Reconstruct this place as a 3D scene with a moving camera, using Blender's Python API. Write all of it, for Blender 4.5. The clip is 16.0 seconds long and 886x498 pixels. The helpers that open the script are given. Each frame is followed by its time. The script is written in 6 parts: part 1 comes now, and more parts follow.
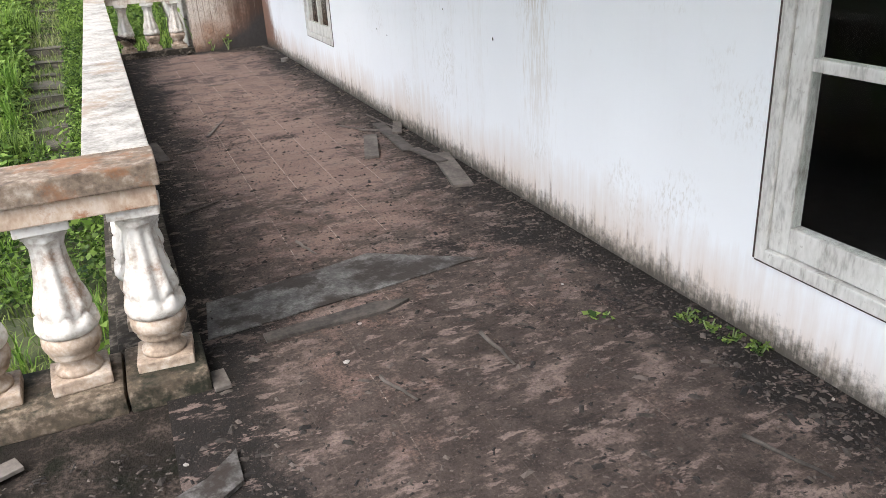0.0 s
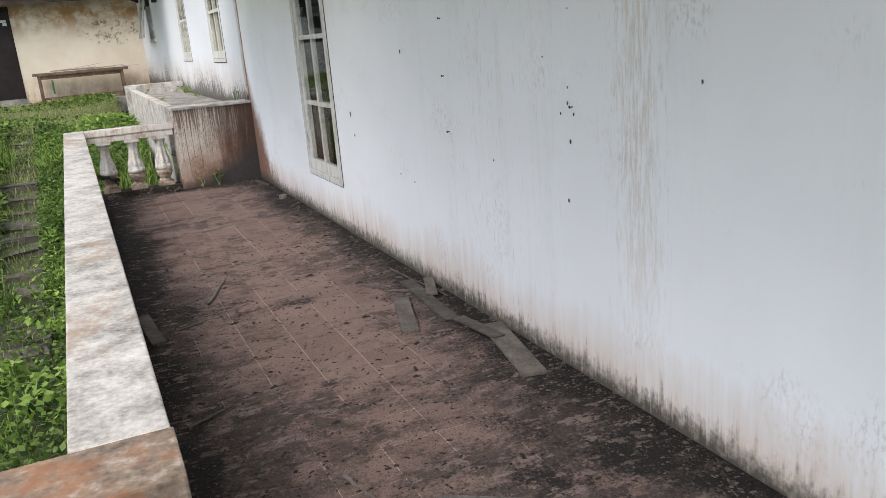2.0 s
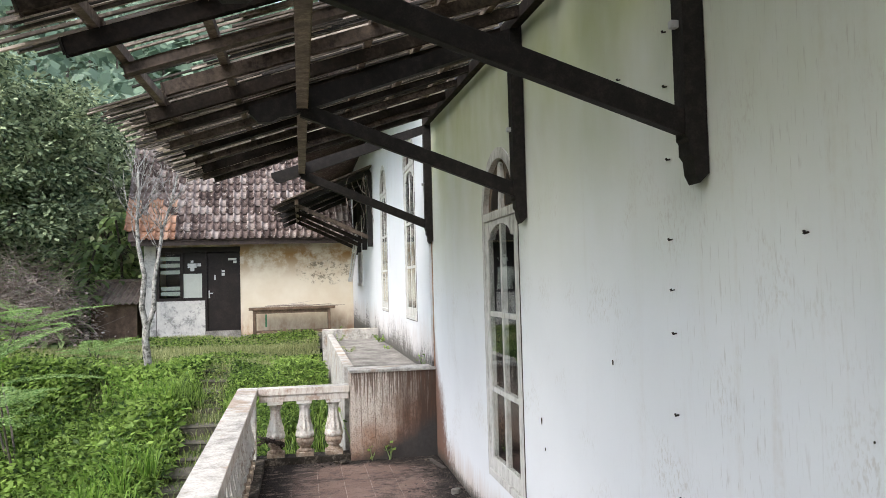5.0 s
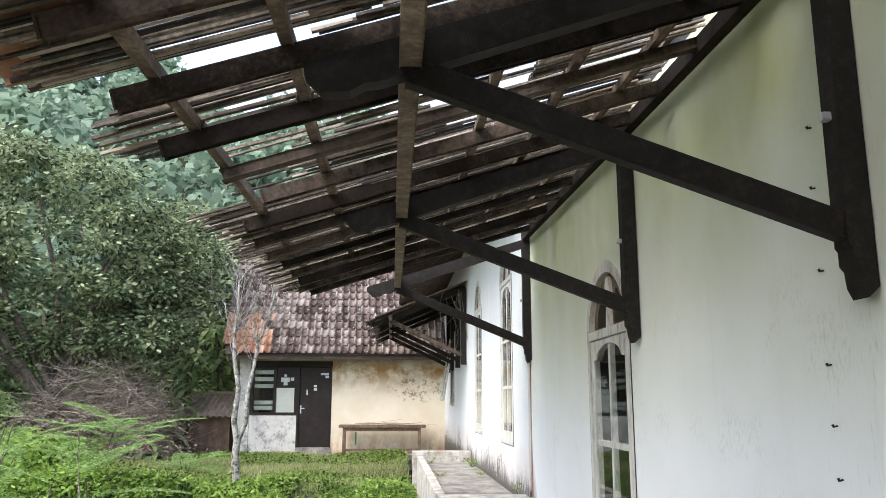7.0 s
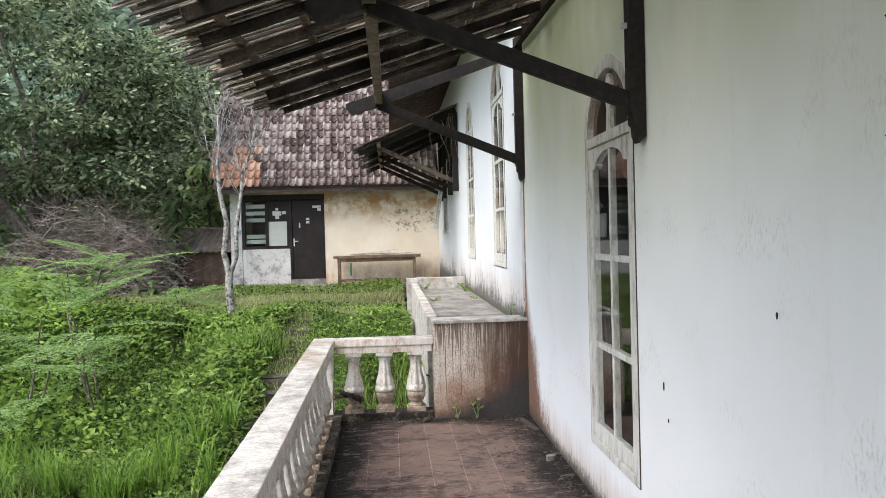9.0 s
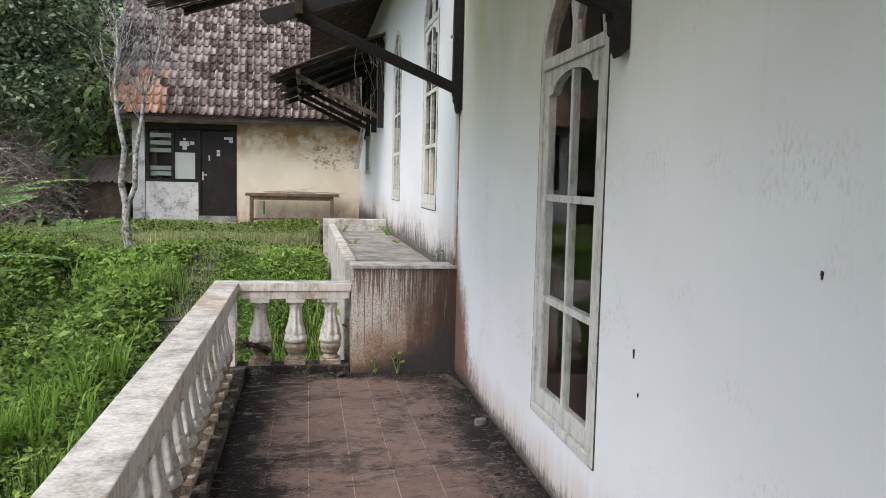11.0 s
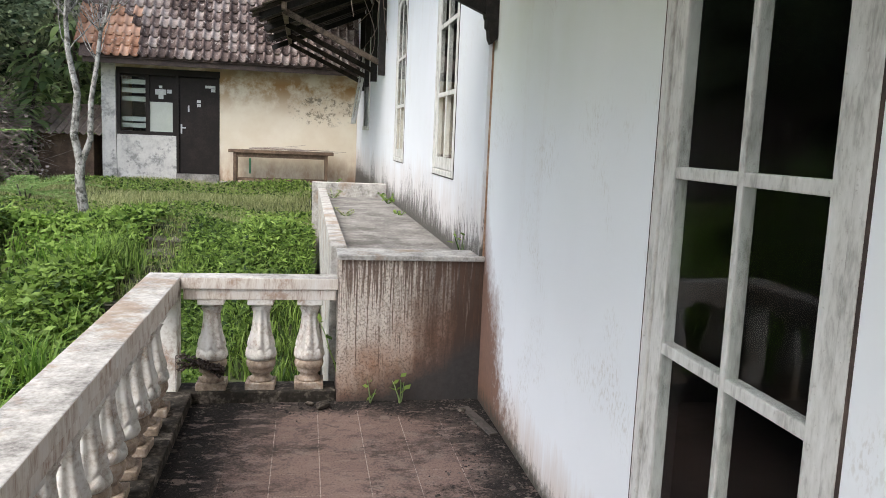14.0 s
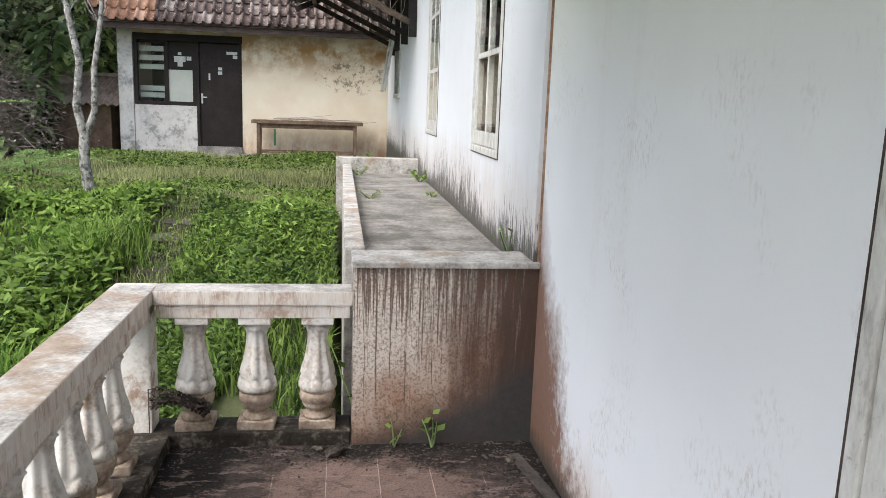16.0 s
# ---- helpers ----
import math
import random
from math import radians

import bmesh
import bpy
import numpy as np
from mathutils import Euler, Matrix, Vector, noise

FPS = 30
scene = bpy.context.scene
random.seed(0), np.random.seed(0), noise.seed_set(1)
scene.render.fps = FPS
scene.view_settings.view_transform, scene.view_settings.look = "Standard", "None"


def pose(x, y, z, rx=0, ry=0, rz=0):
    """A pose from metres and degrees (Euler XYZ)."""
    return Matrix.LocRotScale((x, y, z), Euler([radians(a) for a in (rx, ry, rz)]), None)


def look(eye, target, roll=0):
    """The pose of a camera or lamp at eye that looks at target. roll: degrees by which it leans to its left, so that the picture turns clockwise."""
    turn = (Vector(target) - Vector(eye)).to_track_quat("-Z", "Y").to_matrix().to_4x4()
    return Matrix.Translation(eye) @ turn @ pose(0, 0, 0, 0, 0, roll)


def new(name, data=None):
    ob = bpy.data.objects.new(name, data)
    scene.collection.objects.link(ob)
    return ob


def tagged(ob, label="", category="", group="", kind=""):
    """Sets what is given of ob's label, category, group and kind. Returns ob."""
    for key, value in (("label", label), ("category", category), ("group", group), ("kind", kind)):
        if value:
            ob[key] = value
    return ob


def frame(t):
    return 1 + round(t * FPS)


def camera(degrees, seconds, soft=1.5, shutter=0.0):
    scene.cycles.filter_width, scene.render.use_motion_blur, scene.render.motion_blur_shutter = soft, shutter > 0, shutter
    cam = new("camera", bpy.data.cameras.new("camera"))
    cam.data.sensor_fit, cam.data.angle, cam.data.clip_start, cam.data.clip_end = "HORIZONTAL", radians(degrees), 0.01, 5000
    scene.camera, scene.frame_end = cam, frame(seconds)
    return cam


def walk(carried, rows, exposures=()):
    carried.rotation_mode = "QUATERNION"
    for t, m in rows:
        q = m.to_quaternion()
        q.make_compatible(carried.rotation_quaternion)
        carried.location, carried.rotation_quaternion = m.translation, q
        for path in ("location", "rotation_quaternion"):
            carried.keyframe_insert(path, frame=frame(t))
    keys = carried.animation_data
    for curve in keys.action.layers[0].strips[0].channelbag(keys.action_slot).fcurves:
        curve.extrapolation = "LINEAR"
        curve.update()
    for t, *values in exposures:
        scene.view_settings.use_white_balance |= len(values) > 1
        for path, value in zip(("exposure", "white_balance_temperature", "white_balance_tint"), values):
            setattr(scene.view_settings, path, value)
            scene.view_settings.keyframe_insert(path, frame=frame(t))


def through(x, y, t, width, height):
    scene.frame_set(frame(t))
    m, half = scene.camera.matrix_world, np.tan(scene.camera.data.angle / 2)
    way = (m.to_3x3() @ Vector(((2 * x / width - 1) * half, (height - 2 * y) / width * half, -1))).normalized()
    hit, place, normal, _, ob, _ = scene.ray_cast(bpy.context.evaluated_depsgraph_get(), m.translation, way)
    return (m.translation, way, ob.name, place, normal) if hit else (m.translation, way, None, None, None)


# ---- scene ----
cam = camera(59.7, 16.0, 0.35)
PATH = [
    (0, (0.067, 0.076, 1.27), (0.745, 1.784, 0.48), -3.4),
    (0.5, (0.009, 0.3, 1.307), (0.749, 2.025, 0.618), -4.4),
    (1, (-0.036, 0.534, 1.35), (0.741, 2.27, 0.734), -4.8),
    (1.5, (-0.022, 0.705, 1.372), (0.775, 2.449, 0.805), -4.9),
    (2, (0.054, 0.964, 1.405), (0.839, 2.722, 0.861), -4.6),
    (2.5, (0.116, 1.149, 1.45), (0.807, 2.961, 0.962), -2.6),
    (3, (0.166, 1.392, 1.476), (0.798, 3.237, 1.029), -2.4),
    (3.5, (0.203, 1.567, 1.503), (0.811, 3.428, 1.096), -2.3),
    (4, (0.308, 1.753, 1.541), (0.757, 3.672, 1.202), -3.1),
    (4.5, (0.41, 1.921, 1.619), (0.822, 3.876, 1.526), -1.9),
    (5, (0.479, 2.082, 1.659), (0.841, 4.047, 1.744), -1.5),
    (7.3, (0.457, 2.366, 1.679), (0.558, 4.324, 2.074), -0.3),
    (7.5, (0.45, 2.37, 1.689), (0.538, 4.331, 2.072), -0.7),
    (8, (0.472, 2.471, 1.639), (0.549, 4.452, 1.9), -0.8),
    (8.5, (0.507, 2.566, 1.59), (0.608, 4.562, 1.657), -1.8),
    (9, (0.563, 2.824, 1.58), (0.699, 4.819, 1.545), -1.5),
    (9.5, (0.576, 2.989, 1.555), (0.723, 4.982, 1.479), -0.6),
    (10, (0.559, 3.211, 1.535), (0.766, 5.197, 1.434), 0.5),
    (10.2, (0.538, 3.214, 1.515), (0.812, 5.191, 1.395), 1.0),
    (12.3, (0.659, 4.353, 1.492), (1.036, 6.305, 1.279), 1.2),
    (12.5, (0.667, 4.435, 1.485), (1.042, 6.387, 1.261), 0.9),
    (13, (0.693, 4.71, 1.489), (1.068, 6.656, 1.224), 1.4),
    (13.5, (0.726, 4.914, 1.49), (1.094, 6.861, 1.217), 2.0),
    (14, (0.719, 5.196, 1.497), (1.072, 7.145, 1.219), 2.4),
    (14.5, (0.733, 5.418, 1.499), (1.084, 7.367, 1.221), 2.6),
    (15, (0.794, 5.701, 1.484), (1.142, 7.643, 1.155), 2.6),
    (15.5, (0.843, 5.91, 1.501), (1.128, 7.858, 1.146), 2.0),
    (16, (0.849, 6.172, 1.517), (1.114, 8.121, 1.154), 2.0),
]
walk(cam, [(t, look(eye, target, roll)) for t, eye, target, roll in PATH], [(0, 1.75), (2, 1.36), (4.0, 1.42), (5.0, 1.65), (7.5, 1.88), (9, 1.62), (10, 1.42), (12.5, 1.22), (14, 1.46), (16, 1.46)])

# ---- light: overcast, bright sky, wide soft sun ----
world = bpy.data.worlds.new("sky")
scene.world = world
world.use_nodes = True
wn = world.node_tree.nodes
wl = world.node_tree.links
sky = wn.new("ShaderNodeTexSky")
sky.sky_type = "NISHITA"
sky.sun_disc = False
sky.sun_elevation = radians(52)
sky.sun_rotation = radians(-126)
sky.air_density, sky.dust_density, sky.ozone_density = 1.0, 2.5, 1.0
cloud = wn.new("ShaderNodeHueSaturation")
cloud.inputs["Saturation"].default_value = 0.7
wl.new(sky.outputs[0], cloud.inputs["Color"])
wl.new(cloud.outputs[0], wn["Background"].inputs[0])
wn["Background"].inputs[1].default_value = 0.15
sun = new("sun", bpy.data.lights.new("sun", "SUN"))
sun.data.energy, sun.data.angle, sun.data.color = 1.0, radians(50), (1.0, 0.99, 0.99)
sun.matrix_world = look((-7, -5, 12), (0, 0, 0))

# ---- materials ----
def nodes_of(name):
    m = bpy.data.materials.new(name)
    m.use_nodes = True
    n = m.node_tree.nodes
    return m, n, m.node_tree.links, n["Principled BSDF"]


def ramp(n, l, fac, stops):
    r = n.new("ShaderNodeValToRGB")
    while len(r.color_ramp.elements) < len(stops):
        r.color_ramp.elements.new(0.5)
    for e, (p, c) in zip(r.color_ramp.elements, stops):
        e.position = p
        e.color = (c, c, c, 1) if isinstance(c, (int, float)) else (*c, 1)
    l.new(fac, r.inputs[0])
    return r.outputs[0]


def noise_of(n, l, vec, scale, detail=4, rough=0.6, stretch=None):
    if stretch:
        mp = n.new("ShaderNodeMapping")
        mp.inputs["Scale"].default_value = stretch
        l.new(vec, mp.inputs["Vector"])
        vec = mp.outputs[0]
    t = n.new("ShaderNodeTexNoise")
    t.inputs["Scale"].default_value, t.inputs["Detail"].default_value, t.inputs["Roughness"].default_value = scale, detail, rough
    l.new(vec, t.inputs["Vector"])
    return t.outputs[0]


def mix(n, l, fac, a, b, mode="MIX"):
    x = n.new("ShaderNodeMix")
    x.data_type, x.blend_type = "RGBA", mode
    for k, v in ((0, fac), (6, a), (7, b)):
        if isinstance(v, (int, float)):
            x.inputs[k].default_value = v if k == 0 else (v, v, v, 1)
        elif isinstance(v, tuple):
            x.inputs[k].default_value = (*v, 1)
        else:
            l.new(v, x.inputs[k])
    return x.outputs[2]


def maths(n, l, op, a, b=0.0, clamp=False):
    x = n.new("ShaderNodeMath")
    x.operation, x.use_clamp = op, clamp
    for k, v in ((0, a), (1, b)):
        if isinstance(v, (int, float)):
            x.inputs[k].default_value = v
        else:
            l.new(v, x.inputs[k])
    return x.outputs[0]


def bumped(n, l, bsdf, height, strength=0.3, dist=0.01):
    b = n.new("ShaderNodeBump")
    b.inputs["Strength"].default_value, b.inputs["Distance"].default_value = strength, dist
    l.new(height, b.inputs["Height"])
    l.new(b.outputs[0], bsdf.inputs["Normal"])


def place_of(n, l, local=False):
    if local:
        return n.new("ShaderNodeTexCoord").outputs["Object"]
    return n.new("ShaderNodeNewGeometry").outputs["Position"]


def worn(name, dark, mid, light, scale=6.0, rough=0.8, stretch=None, bump=0.3, fine=60.0, local=False, vary=0.0, island=0.0, dist=0.004, spec=0.5, stain=None):
    """A weathered surface: three tones over coarse noise, fine grain over it."""
    m, n, l, b = nodes_of(name)
    p = place_of(n, l, local)
    a = noise_of(n, l, p, scale, 6, 0.65, stretch)
    g = noise_of(n, l, p, fine, 3, 0.6, stretch)
    f = mix(n, l, 0.35, a, g)
    if vary or island:
        if vary:
            r = n.new("ShaderNodeObjectInfo").outputs["Random"]
        else:
            r = n.new("ShaderNodeNewGeometry").outputs["Random Per Island"]
        f = maths(n, l, "ADD", f, maths(n, l, "MULTIPLY", maths(n, l, "SUBTRACT", r, 0.5), vary or island))
    c = ramp(n, l, f, [(0.3, dark), (0.5, mid), (0.72, light)])
    if stain:
        tone, size, low, most = stain
        t = noise_of(n, l, p, size, 6, 0.72)
        c = mix(n, l, ramp(n, l, t, [(low, 0.0), (low + 0.09, most)]), c, tone)
    l.new(c, b.inputs["Base Color"])
    b.inputs["Roughness"].default_value = rough
    b.inputs["Specular IOR Level"].default_value = spec
    bumped(n, l, b, f, bump, dist)
    return m


def wall_paint(name, base=(0.80, 0.82, 0.83), foot=0.0, mould=1.0, tall=0.5, wash_tone=(0.42, 0.3, 0.2), algae_shade=0.0, corner=0.0, wash_by=0.9, bands=()):
    """White lime paint with rain streaks, flaked spots and a mouldy splash line at the foot z."""
    m, n, l, b = nodes_of(name)
    p = place_of(n, l)
    sep = n.new("ShaderNodeSeparateXYZ")
    l.new(p, sep.inputs[0])
    z = maths(n, l, "SUBTRACT", sep.outputs[2], foot)
    big = noise_of(n, l, p, 0.9, 3)
    fine = noise_of(n, l, p, 24, 5, 0.7)
    c = mix(n, l, ramp(n, l, big, [(0.35, 0.0), (0.75, 0.55)]), base, tuple(v * 0.86 for v in base))
    streak = noise_of(n, l, p, 1.0, 4, 0.65, (9, 9, 0.55))
    zone = noise_of(n, l, p, 0.8, 2, 0.5, (1, 1, 0.35))
    s = maths(n, l, "MULTIPLY", ramp(n, l, streak, [(0.54, 0.0), (0.74, 1.0)]), ramp(n, l, zone, [(0.46, 0.0), (0.64, 1.0)]))
    s = maths(n, l, "MULTIPLY", s, ramp(n, l, fine, [(0.36, 0.1), (0.62, 1.0)]))
    c = mix(n, l, maths(n, l, "MULTIPLY", s, 0.34), c, (0.5, 0.43, 0.34))
    for middle, half in bands:
        off = maths(n, l, "DIVIDE", maths(n, l, "ABSOLUTE", maths(n, l, "SUBTRACT", sep.outputs[1], middle)), half)
        run = maths(n, l, "SUBTRACT", maths(n, l, "ADD", noise_of(n, l, p, 1.0, 5, 0.75, (70, 70, 9)), 0.1), maths(n, l, "MULTIPLY", off, 0.16))
        c = mix(n, l, maths(n, l, "MULTIPLY", ramp(n, l, run, [(0.5, 0.0), (0.66, 0.55)]), ramp(n, l, z, [(0.3, 0.4), (0.9, 1.0)])), c, (0.52, 0.45, 0.36))
    # green tint rising up the wall: algae plus painted awning shade and green reflection
    if algae_shade:
        a = noise_of(n, l, p, 1.1, 4, 0.6, (1, 1, 0.6))
        hz = n.new("ShaderNodeMapRange")
        hz.inputs[1].default_value, hz.inputs[2].default_value = 1.5, 2.75
        l.new(sep.outputs[2], hz.inputs[0])
        g = maths(n, l, "MULTIPLY", hz.outputs[0], ramp(n, l, a, [(0.3, 0.35), (0.65, 1.0)]))
        c = mix(n, l, maths(n, l, "MULTIPLY", g, algae_shade), c, (0.42, 0.455, 0.2))
    # scabby patches where the paint lifts
    scab = maths(n, l, "MULTIPLY", ramp(n, l, noise_of(n, l, p, 2.3, 4, 0.6), [(0.54, 0.0), (0.66, 1.0)]), ramp(n, l, noise_of(n, l, p, 1.0, 4, 0.7, (75, 75, 34)), [(0.5, 0.0), (0.62, 0.5)]))
    c = mix(n, l, scab, c, (0.5, 0.46, 0.4))
    # nicks and flaked spots, longer than wide
    nick = noise_of(n, l, p, 1.0, 3, 0.6, (55, 55, 26))
    few = noise_of(n, l, p, 1.7, 2, 0.5)
    k = maths(n, l, "ADD", nick, maths(n, l, "MULTIPLY", few, 0.6))
    c = mix(n, l, ramp(n, l, k, [(1.1, 0.0), (1.13, 0.9)]), c, (0.15, 0.145, 0.13))
    hair = noise_of(n, l, p, 1.0, 3, 0.6, (90, 90, 9))
    h2 = maths(n, l, "MULTIPLY", ramp(n, l, hair, [(0.6, 0.0), (0.7, 1.0)]), ramp(n, l, zone, [(0.58, 0.0), (0.7, 0.35)]))
    c = mix(n, l, h2, c, (0.34, 0.3, 0.25))
    # rust-brown wash and black mould along the foot
    edge = noise_of(n, l, p, 2.2, 5, 0.7, (1, 1, 0.5))
    drip = noise_of(n, l, p, 1.0, 4, 0.7, (22, 22, 1.6))
    q = maths(n, l, "SUBTRACT", z, maths(n, l, "MULTIPLY", edge, 0.42 * mould))
    q = maths(n, l, "SUBTRACT", q, maths(n, l, "MULTIPLY", drip, 0.3 * mould))
    wash = ramp(n, l, maths(n, l, "ADD", q, 0.5), [(0.16, 1.0), (0.44, 0.0)])
    c = mix(n, l, maths(n, l, "MULTIPLY", wash, wash_by), c, wash_tone)
    thin = ramp(n, l, maths(n, l, "SUBTRACT", maths(n, l, "ADD", drip, maths(n, l, "MULTIPLY", hair, 0.3)), maths(n, l, "MULTIPLY", z, 2.0 / mould)), [(0.44, 0.0), (0.62, 0.8)])
    thin = maths(n, l, "MULTIPLY", thin, ramp(n, l, fine, [(0.4, 0.15), (0.6, 1.0)]))
    c = mix(n, l, thin, c, (0.16, 0.13, 0.1))
    if corner:
        side = maths(n, l, "SUBTRACT", corner, sep.outputs[1])
        reach = maths(n, l, "MULTIPLY", maths(n, l, "SUBTRACT", 1.25, z), maths(n, l, "ADD", maths(n, l, "MULTIPLY", edge, 0.8), maths(n, l, "MULTIPLY", fine, 0.6)))
        rust = ramp(n, l, maths(n, l, "ADD", maths(n, l, "SUBTRACT", side, reach), 0.5), [(0.25, 0.95), (0.5, 0.0)])
        c = mix(n, l, rust, c, mix(n, l, fine, (0.09, 0.042, 0.025), (0.26, 0.13, 0.075)))
    w2 = noise_of(n, l, p, 26, 5, 0.75)
    thread = ramp(n, l, noise_of(n, l, p, 1.0, 4, 0.7, (70, 70, 5)), [(0.42, 0.0), (0.78, 1.0)])
    here = ramp(n, l, noise_of(n, l, p, 1.6, 3, 0.6, (1, 1, 0.3)), [(0.36, 0.15), (0.64, 1.0)])
    top = maths(n, l, "MULTIPLY", thread, maths(n, l, "MULTIPLY", here, tall * mould))
    top = maths(n, l, "ADD", top, maths(n, l, "MULTIPLY", w2, 0.2))
    black = ramp(n, l, maths(n, l, "ADD", maths(n, l, "SUBTRACT", z, top), 0.5), [(0.4, 0.95), (0.485, 0.0)])
    c = mix(n, l, black, c, mix(n, l, w2, (0.022, 0.021, 0.017), (0.09, 0.08, 0.062)))
    l.new(c, b.inputs["Base Color"])
    b.inputs["Roughness"].default_value = 0.65
    bumped(n, l, b, mix(n, l, 0.5, fine, streak), 0.22, 0.006)
    return m


def terrace_dirt(name, tile=True):
    """Terracotta floor tiles under trodden soil."""
    m, n, l, b = nodes_of(name)
    p = place_of(n, l)
    big = noise_of(n, l, p, 1.5, 5, 0.62)
    med = noise_of(n, l, p, 7.0, 6, 0.72)
    fine = noise_of(n, l, p, 60, 4, 0.7)
    r = n.new("ShaderNodeObjectInfo").outputs["Random"]
    clay = mix(n, l, r, (0.165, 0.112, 0.093), (0.22, 0.152, 0.128))
    if not tile:
        clay = mix(n, l, 0.5, (0.5, 0.42, 0.36), (0.36, 0.29, 0.25))
    clay = mix(n, l, ramp(n, l, fine, [(0.35, 0.0), (0.7, 0.4)]), clay, (0.25, 0.17, 0.135))
    sep = n.new("ShaderNodeSeparateXYZ")
    l.new(p, sep.inputs[0])
    # more soil at the near part and along both edges
    far = n.new("ShaderNodeMapRange")
    far.inputs[1].default_value, far.inputs[2].default_value, far.inputs[3].default_value, far.inputs[4].default_value = 1.5, 4.2, 0.07, -0.055
    l.new(sep.outputs[1], far.inputs[0])
    side = maths(n, l, "POWER", maths(n, l, "ABSOLUTE", maths(n, l, "DIVIDE", maths(n, l, "SUBTRACT", sep.outputs[0], 0.93), 0.82)), 4.0)
    f = maths(n, l, "ADD", mix(n, l, 0.5, big, med), far.outputs[0])
    f = maths(n, l, "ADD", f, maths(n, l, "MULTIPLY", side, 0.3))
    f = maths(n, l, "ADD", f, maths(n, l, "MULTIPLY", maths(n, l, "SUBTRACT", fine, 0.5), 0.22))
    # the same darkening towards the far end of the floor
    end = n.new("ShaderNodeMapRange")
    end.inputs[1].default_value, end.inputs[2].default_value, end.inputs[3].default_value, end.inputs[4].default_value = 9.1, 9.47, 0.0, 0.45
    l.new(sep.outputs[1], end.inputs[0])
    side = maths(n, l, "ADD", side, end.outputs[0])
    f = maths(n, l, "ADD", f, maths(n, l, "MULTIPLY", end.outputs[0], 0.35))
    soil = mix(n, l, ramp(n, l, med, [(0.35, 0.0), (0.66, 1.0)]), (0.022, 0.0175, 0.015), (0.085, 0.066, 0.056))
    c = mix(n, l, ramp(n, l, f, [(0.44, 0.0), (0.53, 0.95)]), clay, soil)
    turn = n.new("ShaderNodeMapping")
    turn.inputs["Rotation"].default_value, turn.inputs["Scale"].default_value = (0, 0, -0.9), (3.2, 6.0, 1)
    l.new(p, turn.inputs["Vector"])
    scrape = noise_of(n, l, turn.outputs[0], 1.6, 5, 0.68)
    c = mix(n, l, maths(n, l, "MULTIPLY", ramp(n, l, scrape, [(0.52, 0.0), (0.62, 0.6)]), ramp(n, l, med, [(0.42, 0.1), (0.58, 1.0)])), c, (0.28, 0.21, 0.178))
    # near-black blotches, denser along both edges and the far end
    blotch = noise_of(n, l, p, 1.1, 5, 0.7)
    c = mix(n, l, ramp(n, l, maths(n, l, "ADD", maths(n, l, "ADD", blotch, maths(n, l, "MULTIPLY", maths(n, l, "SUBTRACT", fine, 0.5), 0.3)), maths(n, l, "MULTIPLY", side, 0.34)), [(0.585, 0.0), (0.67, 0.94)]), c, (0.012, 0.0105, 0.0095))
    # footprints and broom marks in two directions, crisp at the edges
    for angle, stretch, tone, low in ((0.7, (8, 19, 1), (0.25, 0.19, 0.164), 0.58), (-0.35, (7, 15, 1), (0.026, 0.021, 0.018), 0.575), (1.5, (6, 12, 1), (0.23, 0.172, 0.148), 0.59)):
        mark = n.new("ShaderNodeMapping")
        mark.inputs["Rotation"].default_value, mark.inputs["Scale"].default_value = (0, 0, angle), stretch
        l.new(p, mark.inputs["Vector"])
        c = mix(n, l, maths(n, l, "MULTIPLY", ramp(n, l, noise_of(n, l, mark.outputs[0], 1.0, 5, 0.66), [(low, 0.0), (low + 0.035, 0.7)]), ramp(n, l, big, [(0.36, 0.15), (0.58, 1.0)])), c, tone)
    grit = noise_of(n, l, p, 110, 3, 0.75)
    c = mix(n, l, ramp(n, l, grit, [(0.36, 0.5), (0.5, 0.0)]), c, (0.02, 0.017, 0.015))
    c = mix(n, l, ramp(n, l, grit, [(0.6, 0.0), (0.72, 0.45)]), c, (0.27, 0.21, 0.18))
    l.new(c, b.inputs["Base Color"])
    b.inputs["Roughness"].default_value = 0.85
    b.inputs["Specular IOR Level"].default_value = 0.18
    bumped(n, l, b, mix(n, l, 0.4, med, mix(n, l, 0.5, fine, grit)), 1.0, 0.012)
    return m


